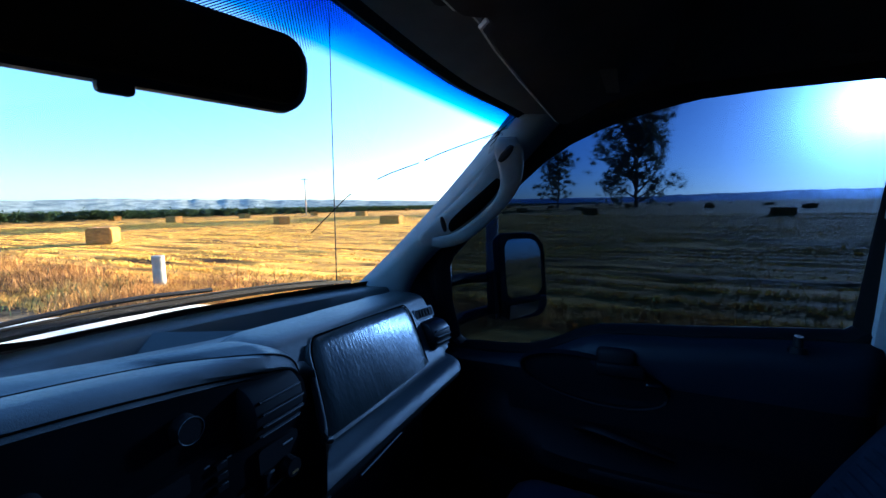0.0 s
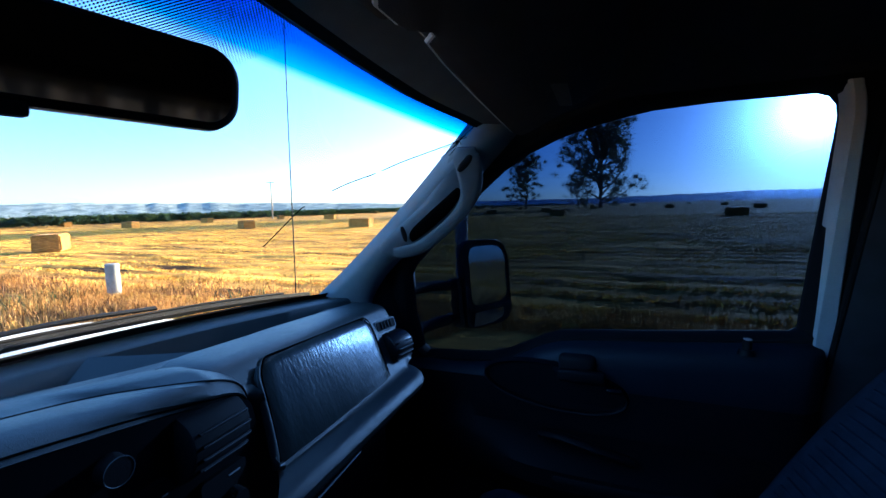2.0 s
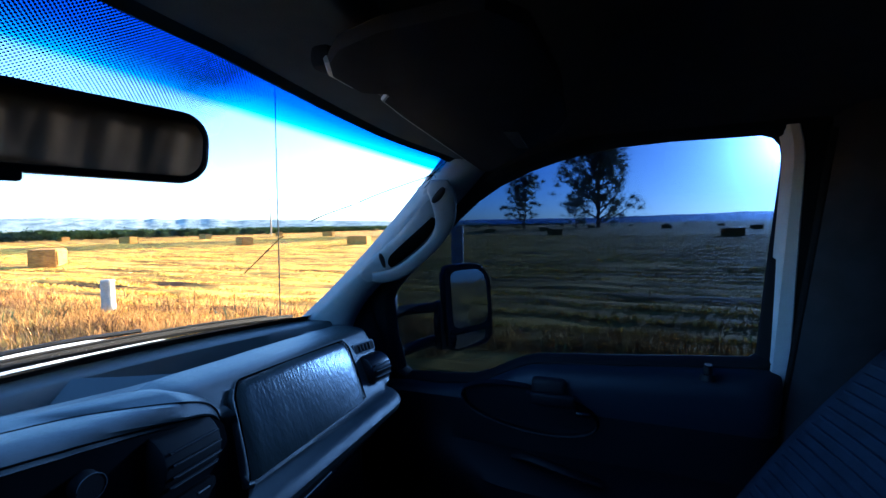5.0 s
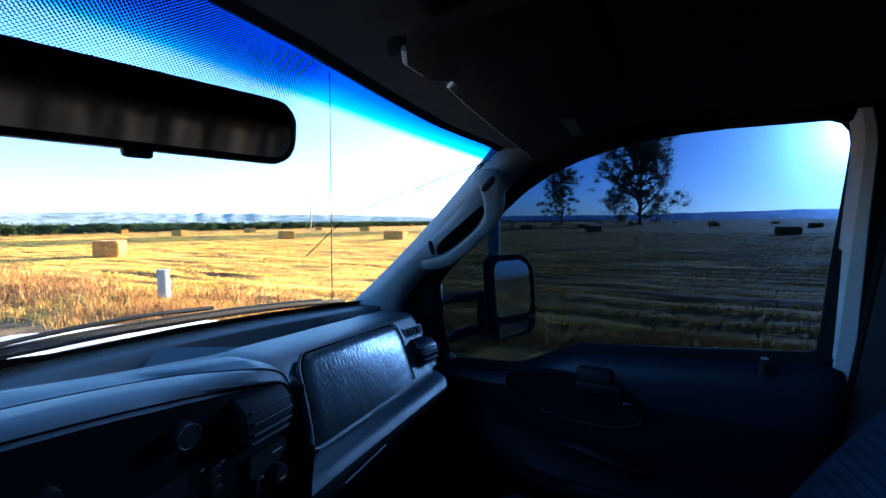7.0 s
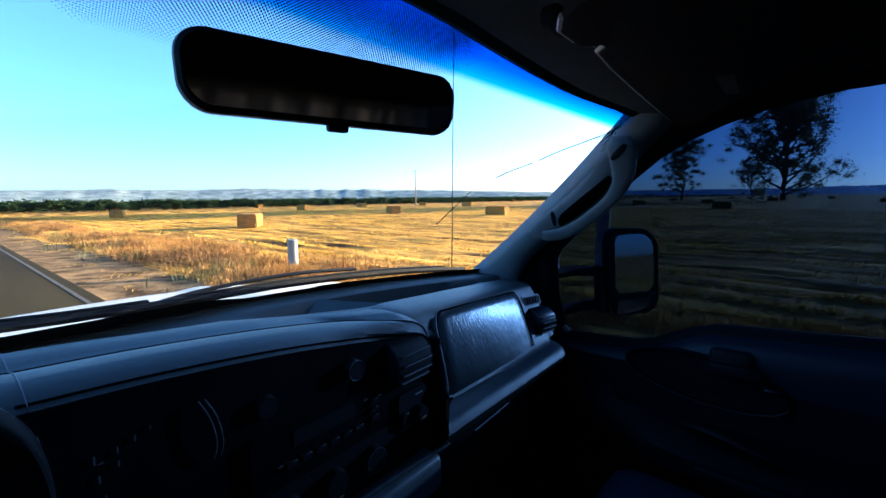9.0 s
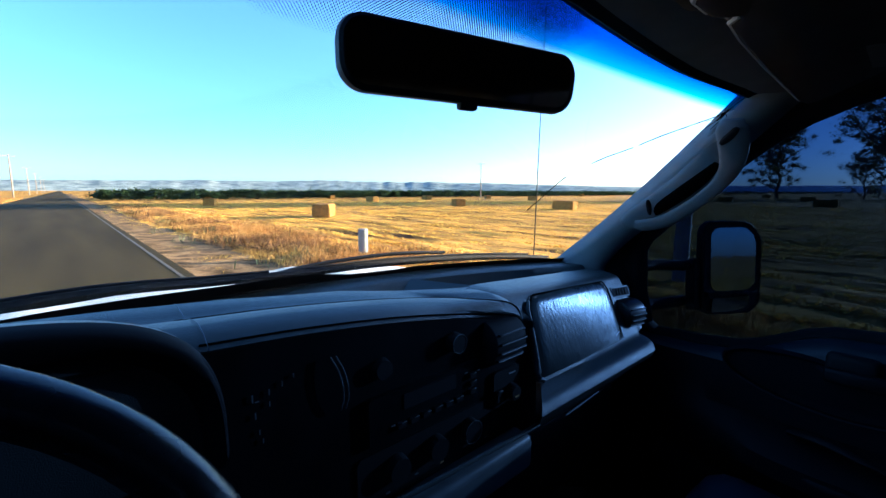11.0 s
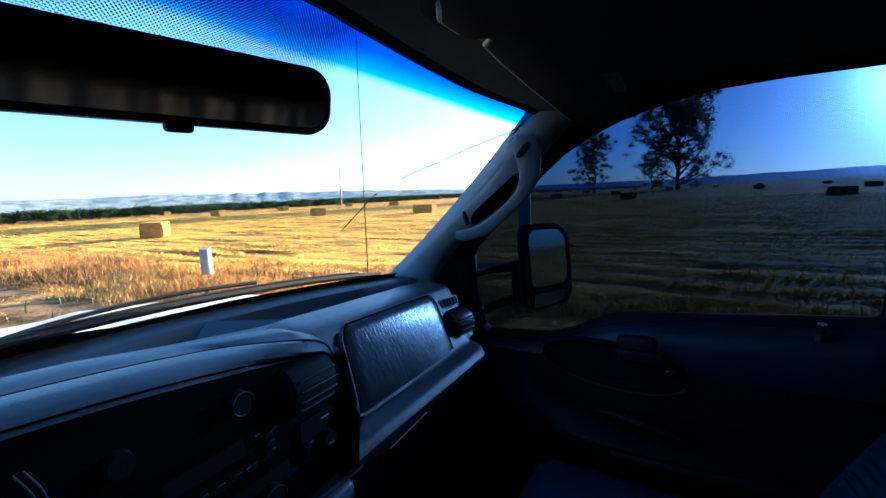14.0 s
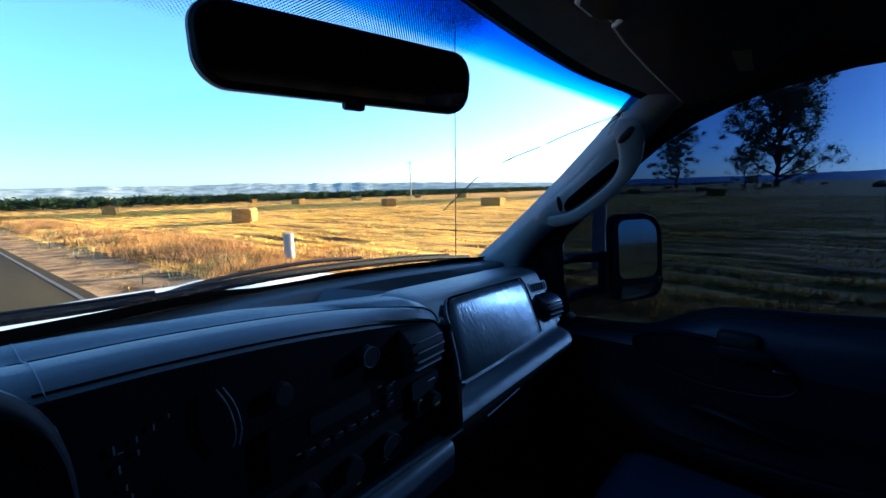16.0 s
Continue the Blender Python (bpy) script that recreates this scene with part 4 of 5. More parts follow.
    part("gauge_face", bm_box(-0.43, 0.15, 1.425, 0.40, 0.02, 0.18, 0.01), M_BEZEL, ob, "dark gauge face")
    part("left_pad", bm_box(-0.70, 0.17, 1.48, 0.14, 0.16, 0.13, 0.03, 3), M_PAD, ob)
    part("driver_lower_panel", bm_box(-0.46, 0.17, 1.27, 0.50, 0.10, 0.22, 0.03, 3), M_BLACK, ob, "black panel below the gauges")


dashboard()


def steering_wheel():
    ob = thing("steering_wheel", "dark blue-grey vinyl steering wheel with thin rim", "steering wheel")
    m = Matrix.Translation((-0.420, -0.110, 1.448)) @ pose(0, 0, 0, 58)
    R = 0.181
    bm = bm_tube([m @ Vector((R * math.cos(a), R * math.sin(a), 0)) for a in [k * math.tau / 72 for k in range(73)]], 0.0145, 12, 1.0, up=(m.to_3x3() @ Vector((0, 0, 1))))
    part("rim", bm, M_RIM, ob)
    part("hub", bm_prism(round_rect(0.16, 0.13, 0.04), 0.05, m @ pose(0, -0.01, -0.015)), M_BLACK, ob, "padded centre hub")
    for a in (200, 340, 250, 290):
        d = Vector((math.cos(radians(a)), math.sin(radians(a)), 0))
        part("spoke", bm_tube([m @ (d * 0.05 + Vector((0, 0, -0.03))), m @ (d * 0.12 + Vector((0, 0, -0.02))), m @ (d * 0.178)], [0.02, 0.015, 0.011], 10, 0.6), M_BLACK, ob)
    part("column", bm_tube([m @ Vector((0, -0.01, -0.05)), m @ Vector((0, -0.02, -0.30))], 0.05, 16), M_BLACK, ob, "black steering column shroud")


steering_wheel()


def rear_mirror():
    ob = thing("rear_view_mirror", "black plastic rear-view mirror with anti-glare tab", "mirror")
    n = Vector((-0.245, -0.965, -0.092)).normalized()
    ax = Vector((0.969, -0.247, 0)).normalized()
    up = n.cross(ax).normalized()
    if up.z < 0: up = -up
    m = Matrix((ax, up, ax.cross(up))).transposed().to_4x4()
    c = Vector((0.001, 0.001, 1.781))
    m = Matrix.Translation(c) @ m
    s = 1 if (m.to_3x3() @ Vector((0, 0, 1))).dot(n) > 0 else -1
    def outl(w, h, r):
        # lower edge a little shorter than the upper
        # and the right end lower than the left
        return [(x * (1.0 - 0.02 * (0.5 - y / h)), y * (1 + 0.05 * math.cos(x / w * math.pi)) - (0.0035 * max(0, x / w) if y > 0 else 0.0)) for x, y in round_rect(w, h, r, 7)]
    rows = []
    for d, w, h, r in ((0.004, 0.242, 0.048, 0.017), (0.006, 0.247, 0.053, 0.019), (0.004, 0.2535, 0.059, 0.022), (-0.003, 0.255, 0.061, 0.022), (-0.014, 0.251, 0.057, 0.021), (-0.028, 0.220, 0.040, 0.018), (-0.036, 0.12, 0.024, 0.010)):
        rows.append([m @ Vector((x, y, s * d)) for x, y in outl(w, h, r)])
    bm = bm_loft(rows, closed=True)
    bm.faces.new([v for v in bm.verts[-len(rows[0]):]])
    part("housing", bm, M_BLACK, ob, "black plastic housing")
    bm = bmesh.new()
    bm.faces.new([bm.verts.new(m @ Vector((x, y, s * 0.0042))) for x, y in outl(0.244, 0.050, 0.018)])
    part("glass", bm, M_DMIRROR, ob, "dimmed mirror glass", smooth=False)
    part("tab", bm_box(0, 0, 0, 0.020, 0.012, 0.010, 0.003, 2, m=m @ pose(-0.003, -0.0305, s * 0.0)), M_BLACK, ob, "small day and night tab")
    p = m @ Vector((0, 0.012, -s * 0.03))
    foot = Vector((0.0, ws_y(0, 1.800) - 0.004, 1.800))
    part("stalk", bm_tube(smooth_path([p, (p + foot) / 2 + Vector((0, 0.004, 0.004)), foot], 10), 0.009, 10), M_BLACK, ob, "black mounting stalk")
    part("foot", bm_box(foot.x, foot.y, foot.z, 0.03, 0.012, 0.045, 0.004, 2, m=pose(0, 0, 0, 50)), M_BLACK, ob)


rear_mirror()


def grab_handle():
    ob = thing("grab_handle", "broad grey plastic grab handle on the windshield pillar", "grab handle")
    # a broad bar along the pillar, with a base behind it; both lie in the pillar's plane
    flat = (-0.752, -0.364, -0.549)
    back = Vector(flat) * -0.020
    bar = [(0.640, -0.052, 1.802), (0.646, -0.050, 1.787), (0.663, -0.051, 1.765), (0.691, -0.044, 1.722), (0.707, -0.022, 1.686), (0.715, 0.018, 1.648), (0.718, 0.078, 1.605), (0.706, 0.122, 1.592), (0.698, 0.142, 1.594)]
    rad = [0.018, 0.0265, 0.0270, 0.0215, 0.0160, 0.0155, 0.0175, 0.0165, 0.011]
    rr = [float(np.interp(i / 56 * 8, range(9), rad)) for i in range(57)]
    part("grip", bm_tube(smooth_path(bar, 56), rr, 20, 0.36, up=flat), M_GRIP, ob, "smooth grey grip bar")
    base = [Vector(p) + back for p in ((0.650, -0.040, 1.790), (0.676, -0.020, 1.735), (0.690, 0.022, 1.680), (0.694, 0.075, 1.635), (0.690, 0.125, 1.600), (0.682, 0.160, 1.580))]
    part("base", bm_tube(smooth_path(base, 30), [0.012 + 0.024 * math.sin(math.pi * i / 30) ** 0.5 for i in range(31)], 18, 0.34, up=flat), M_GRIP, ob, "grey base plate of the handle")
    # the finger opening: a solid black insert between base and bar, painting its shade
    slot = [(0.679, -0.024, 1.722), (0.688, 0.001, 1.696), (0.692, 0.042, 1.662), (0.696, 0.084, 1.630), (0.702, 0.100, 1.612)]
    part("recess", bm_tube([p + back * 0.35 for p in smooth_path(slot, 24)], [0.0165 * math.sin(math.pi * (0.07 + 0.88 * i / 24)) ** 0.6 for i in range(25)], 14, 0.30, up=flat), M_VOID, ob, "black insert standing for the shaded finger opening")
    for pts, r in (([(0.646, -0.058, 1.791), (0.651, -0.045, 1.777), (0.655, -0.030, 1.763)], 0.0085), ([(0.667, 0.103, 1.656), (0.679, 0.104, 1.640), (0.692, 0.106, 1.622)], 0.0055)):
        q = [p - back * 0.42 for p in smooth_path(pts, 8)]
        part("screw_cap", bm_tube(q, [r * k for k in (0.45, 0.75, 0.92, 1, 1, 1, 0.92, 0.75, 0.45)], 12, 0.35, up=flat), M_BLACK, ob, "dark oval screw cap")


grab_handle()


def sun_visor():
    ob = thing("sun_visor", "dark grey cloth sun visor folded up against the headliner", "sun visor")
    # outline: across, back
    out = [(0.150, -0.140), (0.172, -0.128), (0.205, -0.130), (0.215, -0.140), (0.222, -0.150), (0.240, -0.150), (0.250, -0.139), (0.30, -0.137), (0.40, -0.140), (0.53, -0.150), (0.570, -0.154), (0.584, -0.160), (0.586, -0.168), (0.565, -0.195), (0.520, -0.245), (0.46, -0.300), (0.42, -0.315), (0.30, -0.318), (0.18, -0.305), (0.140, -0.28), (0.128, -0.20), (0.134, -0.160)]
    def zz(x, y):
        return 1.861 - 0.066 * (x / 0.55) ** 2 * 0.62 + 0.10 * (-0.14 - y)
    bm = bmesh.new()
    cx, cy = 0.35, -0.225
    rings = []
    for k, d in ((0.93, -0.000), (0.985, 0.003), (1.0, 0.009), (0.985, 0.015), (0.93, 0.018)):
        rings.append([bm.verts.new((cx + (x - cx) * (k if k == 1 else 1 - (1 - k) * 0.5), cy + (y - cy) * k, zz(x, y) - 0.012 + d)) for x, y in out])
    n = len(out)
    for a, b in zip(rings, rings[1:]):
        for i in range(n):
            bm.faces.new((a[i], a[(i + 1) % n], b[(i + 1) % n], b[i]))
    bm.faces.new(rings[0]); bm.faces.new(rings[-1][::-1])
    part("panel", bm, M_VISOR, ob)
    edge = [(cx + (x - cx) * 1.0, cy + (y - cy) * 1.0, zz(x, y) - 0.005) for x, y in out]
    part("piping", bm_tube(edge[:14], 0.0034, 6), M_LIGHT, ob, "pale piped edge")
    part("rod", bm_tube([(0.176, -0.136, zz(0.18, -0.13) + 0.001), (0.262, -0.140, zz(0.25, -0.13) + 0.001)], 0.0045, 8), M_WHEEL, ob, "pivot rod in the notch")
    part("clip", bm_box(0.192, -0.118, zz(0.19, -0.12) + 0.012, 0.05, 0.022, 0.022, 0.007, 2), M_HEAD, ob, "grey retaining clip")
    lab = part("label", bm_box(0.44, -0.225, zz(0.44, -0.225) - 0.0125, 0.085, 0.06, 0.0015, m=pose(0, 0, 0, 5.5, 5, 0)), M_LABEL, ob, "faded warning label")
    for k in range(4):
        part("label_line", bm_box(0.44, -0.206 - 0.012 * k, zz(0.44, -0.206 - 0.012 * k) - 0.0138, 0.066, 0.003, 0.0006, m=pose(0, 0, 0, 5.5, 5, 0)), M_INK, lab, "unreadable line of print")


sun_visor()


def passenger_seat():
    ob = thing("passenger_seat", "blue-grey ribbed cloth passenger seat", "car seat")
    # backrest, leaning back
    rows = []
    for i in range(22):
        t = i / 21
        z = 1.02 + 0.52 * t
        yf = -0.50 - 0.60 * (z - 1.02) + 0.02 * math.sin(t * math.pi)
        w = 0.245 * (1 - 0.10 * t ** 3) * (1 if t < 0.9 else math.sqrt(max(0.05, 1 - ((t - 0.9) / 0.115) ** 2)))
        row = []
        for k in range(28):
            a = k * math.tau / 28
            cx, sy = math.cos(a), math.sin(a)
            x = 0.53 + w * math.copysign(abs(cx) ** 0.5, cx)
            y = yf - 0.075 + 0.075 * math.copysign(abs(sy) ** 0.6, sy) + (0.012 * math.cos((x - 0.53) / w * 2.6) * (-1) if sy > 0 else 0)
            row.append((x, y, z))
        rows.append(row)
    b = part("backrest", bm_loft(rows, closed=True, caps=True), M_SEAT, ob, "ribbed cloth backrest")
    for k in range(26):
        t = (k + 0.5) / 26
        z = 1.10 + 0.40 * t
        yf = -0.50 - 0.60 * (z - 1.02) + 0.02 * math.sin((z - 1.02) / 0.52 * math.pi)
        part("rib", bm_tube([(0.53 + u, yf + 0.0005 - 0.012 * math.cos(u / 0.245 * 2.6), z) for u in np.linspace(-0.17, 0.17, 9)], 0.003, 5), M_SEAT, b)
    part("headrest", bm_box(0.53, -0.885, 1.63, 0.26, 0.09, 0.16, 0.04, 4, m=pose(0, 0, 0, 20)), M_SEAT, ob, "cloth headrest")
    rows = []
    for i in range(20):
        t = i / 19
        y = -0.02 - 0.54 * t
        e = min(1.0, math.sqrt(min(1, t / 0.16 * (2 - min(2, t / 0.16)) + 0.02)) if t < 0.16 else 1)
        row = []
        for k in range(24):
            a = k * math.tau / 24
            cx, sz = math.cos(a), math.sin(a)
            row.append((0.52 + 0.245 * math.copysign(abs(cx) ** 0.55, cx) * (0.85 + 0.15 * e), y, 0.985 + 0.10 * e * math.copysign(abs(sz) ** 0.55, sz) - 0.02 * t))
        rows.append(row)
    part("cushion", bm_loft(rows, closed=True, caps=True), M_LEATHER, ob, "dark smooth seat cushion")
    part("base", bm_box(0.52, -0.32, 0.82, 0.40, 0.46, 0.16, 0.02), M_BLACK, ob, "black seat base")


passenger_seat()


def side_mirror():
    ob = thing("door_mirror", "black towing door mirror with small convex lower glass", "mirror")
    n = Vector((-0.53, -0.848, 0.088)).normalized()
    ax = Vector((0.848, -0.53, 0)).normalized()
    up = n.cross(ax).normalized()
    if up.z < 0: up = -up
    m = Matrix.Translation((1.118, 0.052, 1.452)) @ Matrix((ax, up, ax.cross(up))).transposed().to_4x4()
    s = 1 if (m.to_3x3() @ Vector((0, 0, 1))).dot(n) > 0 else -1
    def outl(w, h, r, cx=0.0115, cy=0.0):
        """A rounded outline; the outer upper corner is the roundest."""
        out = []
        for sx, sy, k, a0 in ((1, 1, 1.45, 0), (-1, 1, 0.75, 90), (-1, -1, 0.75, 180), (1, -1, 1.0, 270)):
            q = r * k
            for i in range(9):
                a = radians(a0 + 90 * i / 8)
                out.append((cx + sx * (w / 2 - q) + q * math.cos(a), cy + sy * (h / 2 - q) + q * math.sin(a)))
        return out
    rows = []
    for d, w, h, r, cx in ((0.004, 0.180, 0.254, 0.045, 0.0175), (0.008, 0.188, 0.262, 0.047, 0.017), (0.004, 0.195, 0.270, 0.050, 0.0165), (-0.018, 0.198, 0.272, 0.052, 0.0175), (-0.040, 0.165, 0.24, 0.048, 0.032), (-0.055, 0.11, 0.17, 0.04, 0.035)):
        rows.append([m @ Vector((x, y, s * d)) for x, y in outl(w, h, r, cx)])
    bm = bm_loft(rows, closed=True)
    bm.faces.new([v for v in bm.verts[-len(rows[0]):]])
    bm.faces.new([v for v in bm.verts[:len(rows[0])]][::-1])
    part("housing", bm, M_BLACK, ob, "black plastic housing")
    bm = bmesh.new()
    bm.faces.new([bm.verts.new(m @ Vector((x, y, s * 0.0055))) for x, y in outl(0.150, 0.182, 0.036, 0.020, 0.024)])
    part("glass", bm, M_MIRROR, ob, "mirror glass", smooth=False)
    part("bar", bm_box(0, 0, 0, 0.172, 0.013, 0.012, 0.003, 2, m=m @ pose(0.018, -0.076, s * 0.005)), M_BLACK, ob, "black dividing bar")
    # convex lower glass
    rows = []
    for j in range(7):
        v = -1 + 2 * j / 6
        rows.append([m @ Vector((0.010 + 0.064 * u, -0.1065 + 0.0215 * v, s * (0.011 + 0.0042 * v - 0.0035 * u - 0.004 * (u * u + v * v) / 2))) for u in np.linspace(-1, 1, 12)])
    part("convex_glass", bm_loft(rows), M_MIRROR, ob, "small convex mirror glass")
    part("bracket", bm_box(0, 0, 0, 0.024, 0.150, 0.04, 0.008, 2, m=m @ pose(-0.086, -0.050, -s * 0.025)), M_BLACK, ob, "black arm bracket")
    for z0, z1 in ((1.455, 1.452), (1.335, 1.345)):
        part("arm", bm_tube(smooth_path([(0.925, 0.215, z0), (0.99, 0.19, z0 + 0.002), (1.06, 0.145, z1), (1.10, 0.11, z1)], 14), 0.020, 12, 0.8), M_BLACK, ob, "black mounting arm")
    part("foot", bm_box(0.925, 0.235, 1.42, 0.05, 0.07, 0.19, 0.015, 3), M_BLACK, ob, "black mounting foot on the door")


side_mirror()


def hood():
    ob = thing("truck_hood", "white painted truck hood in low sunlight", "hood")
    rows = []
    for y in np.linspace(0.56, 1.80, 22):
        zc = float(np.interp(y, [0.56, 0.8, 1.0, 1.2, 1.4, 1.55, 1.68, 1.80], [1.424, 1.414, 1.401, 1.384, 1.36, 1.328, 1.27, 1.14]))
        row = []
        for x in np.linspace(-0.88, 0.88, 33):
            a = abs(x) / 0.88
            z = zc - 0.055 * a ** 2 - 0.10 * max(0, (a - 0.88) / 0.12) ** 2 + 0.012 * math.exp(-((abs(x) - 0.40) / 0.05) ** 2)
            row.append((x, y, z))
        rows.append(row)
    part("panel", bm_loft(rows), M_PAINT, ob, "white bonnet panel")
    for s in (-1, 1):
        rows = [[(s * 0.885, y, float(np.interp(y, [0.5, 1.4, 1.8], [1.34, 1.28, 1.1]))), (s * 0.95, y, float(np.interp(y, [0.5, 1.4, 1.8], [1.32, 1.26, 1.08]))), (s * 1.0, y, 1.15), (s * 1.0, y, 0.7)] for y in np.linspace(0.48, 1.8, 8)]
        part("fender", bm_loft(rows), M_PAINT, ob, "white front fender")
    # washer jet
    part("washer_nozzle", bm_box(-0.02, 0.64, 1.442, 0.03, 0.03, 0.016, 0.006, 2), M_BLACK, ob)
    part("grille_front", bm_box(0, 1.80, 0.95, 1.7, 0.1, 0.4, 0.04), M_BLACK, ob, "dark front end")
    c = thing("cowl_panel", "black slotted plastic cowl below the windshield", "cowl")
    rows = []
    for x in np.linspace(-0.80, 0.80, 33):
        zb = 1.478 - 0.03 * x * x
        y0 = ws_y(x, zb) + 0.008
        rows.append([(x, y0, zb), (x, y0 + 0.03, zb - 0.012), (x, 0.53, 1.452 - 0.05 * x * x), (x, 0.585, 1.473 - 0.06 * x * x), (x, 0.600, 1.471 - 0.06 * x * x), (x, 0.605, 1.42 - 0.06 * x * x)])
    part("tray", bm_loft(rows), M_VOID, c)
    for k in range(22):
        x = -0.63 + 0.06 * k
        part("slat", bm_box(x, 0.512, 1.458 - 0.05 * x * x, 0.032, 0.05, 0.006, 0.002, 1, m=pose(0, 0, 0, -12)), M_BLACK, c)


hood()


def wiper(pts, arm, label):
    ob = thing("wiper", label, "wiper", "windshield wipers")
    def on(x, z, lift):
        return Vector((x, ws_y(x, z) + lift, z + lift * 0.8))
    line = smooth_path([on(x, z, 0.012) for x, z in pts], 26)
    part("blade", bm_tube(line, 0.0052, 6, 1.4), M_RUBBER, ob, "black rubber blade")
    line2 = smooth_path([on(x, z + 0.004, 0.018) for x, z in pts], 26)
    part("bridge", bm_tube(line2[3:-3], 0.0024, 6), M_RUBBER, ob, "black metal blade frame")
    for k in (4, 10, 16, 22):
        part("claw", bm_tube([line[k], line2[min(k + 1, 26)]], 0.0024, 6), M_RUBBER, ob)
    part("arm", bm_tube(smooth_path([on(x, z, l) for x, z, l in arm], 18), 0.0065, 8, 0.6), M_RUBBER, ob, "black wiper arm")


wiper([(-0.03, 1.5055), (0.06, 1.5065), (0.20, 1.507), (0.40, 1.501), (0.56, 1.491), (0.68, 1.479)], [(-0.10, 1.468, 0.03), (0.05, 1.492, 0.036), (0.22, 1.509, 0.030), (0.36, 1.508, 0.024)], "black wiper resting along the windshield's foot")
wiper([(-0.62, 1.494), (-0.45, 1.518), (-0.28, 1.526), (-0.12, 1.514), (0.035, 1.508)], [(-0.72, 1.446, 0.03), (-0.45, 1.492, 0.030), (-0.30, 1.501, 0.026), (-0.22, 1.508, 0.022), (-0.14, 1.512, 0.016)], "black wiper resting before the driver")


def antenna():
    ob = thing("antenna", "thin black whip antenna on the truck's fender", "antenna")
    part("mast", bm_tube([(0.734, 0.452, 1.36), (0.730, 0.445, 1.50), (0.722, 0.431, 1.90), (0.716, 0.420, 2.16)], [0.0021, 0.0017, 0.0014, 0.0012], 8), M_RUBBER, ob, "thin steel mast")
    part("base", bm_cyl((0.736, 0.455, 1.28), (0.734, 0.452, 1.37), 0.016, 0.006, 16), M_RUBBER, ob, "black rubber base")


antenna()


# ---- ground and landscape ----
def fnoise(x, y, s, seed=0.0):
    return noise.noise(Vector((x * s + seed, y * s - seed * 1.7, seed * 0.31)))


def ground_z(x, y):
    if x < 1.55 and x > -5.6:
        return -0.02
    d = x - 1.55 if x > 0 else -5.6 - x
    z = -0.04 - 0.05 * min(1, d / 1.5)
    if x > 0:
        z += 0.10 * math.exp(-((x - 5.0) / 1.3) ** 2) * (0.7 + 0.6 * fnoise(x, y, 0.15, 3))
        if x > 6.5 and abs(x) < 200:
            z += 0.032 * math.sin((x + 0.9 * fnoise(x, y, 0.12)) * math.tau / 1.15) * (0.6 + 0.6 * fnoise(x, y * 0.5, 0.5, 6)) * min(1, (x - 6.5) / 2)
    if 5 < x < 45 and -22 < y < 62:
        z += (0.022 * fnoise(x * 1.5, y, 0.9, 12) + 0.035 * fnoise(x * 1.6, y, 2.1, 15)) * min(1, (x - 5) / 2)
    return z + 0.03 * fnoise(x, y, 0.6) * min(1, d)


def sheet(name, xs, ys, material, label, category):
    v = [(x, y, ground_z(x, y)) for y in ys for x in xs]
    n = len(xs)
    f = [(j * n + i, j * n + i + 1, (j + 1) * n + i + 1, (j + 1) * n + i) for j in range(len(ys) - 1) for i in range(n - 1)]
    return tagged(raw(name, v, f, material, smooth=True), label, category, kind="structure")


def spaced(parts):
    out = []
    for a, b, step in parts:
        out += list(np.arange(a, b, step))
    return out + [parts[-1][1]]


FX = spaced([(-4700, -700, 800), (-700, -100, 100), (-100, -12, 8), (-12, 1.4, 1.2), (1.4, 7, 0.35), (7, 30, 0.18), (30, 60, 0.4), (60, 200, 4), (200, 700, 60), (700, 4700, 800)])
FY = spaced([(-4700, -700, 800), (-700, -100, 100), (-100, -20, 8), (-20, 60, 0.4), (60, 200, 6), (200, 700, 60), (700, 4700, 800)])
sheet("ground", FX, FY, M_FIELD, "golden cut straw field reaching the horizon", "field")
# road: one long strip a little above the ground sheet
rows = [[(x, y, 0.0 + 0.02 * (1 - (abs(x + 2.0) / 3.6) ** 2)) for x in np.linspace(-5.55, 1.55, 15)] for y in spaced([(-400, -40, 60), (-40, 60, 4), (60, 2400, 180)])]
tagged(part("road", bm_loft(rows), M_ASPHALT), "worn grey-brown asphalt country road", "road", kind="structure")
v, f = [], []
for x0 in (1.30, -5.35):
    ys = spaced([(-100, 80, 6), (80, 1200, 160)])
    b = len(v)
    for y in ys:
        h = 0.02 * (1 - (abs(x0 + 2.0) / 3.6) ** 2) + 0.005
        v += [(x0, y, h), (x0 + 0.07, y, h)]
    f += [(b + 2 * i, b + 2 * i + 1, b + 2 * i + 3, b + 2 * i + 2) for i in range(len(ys) - 1)]
tagged(raw("road_marking", v, f, M_LINE), "faded white edge line on the road", "road marking", kind="structure")
rows = []
for y in spaced([(-60, -20, 4), (-20, 50, 0.5), (50, 300, 10)]):
    w = 3.5 + 0.5 * fnoise(0, y, 0.2, 5)
    rows.append([(1.5 + (w - 1.5) * t, y, ground_z(1.5 + (w - 1.5) * t, y) + 0.016 + 0.012 * math.sin(t * math.pi) - 0.02 * t + 0.012 * t * fnoise(t * 3, y, 1.2, 8)) for t in np.linspace(0, 1, 8)])
tagged(part("shoulder", bm_loft(rows), M_DIRT), "pale dirt road shoulder with straw litter", "road shoulder", kind="structure")


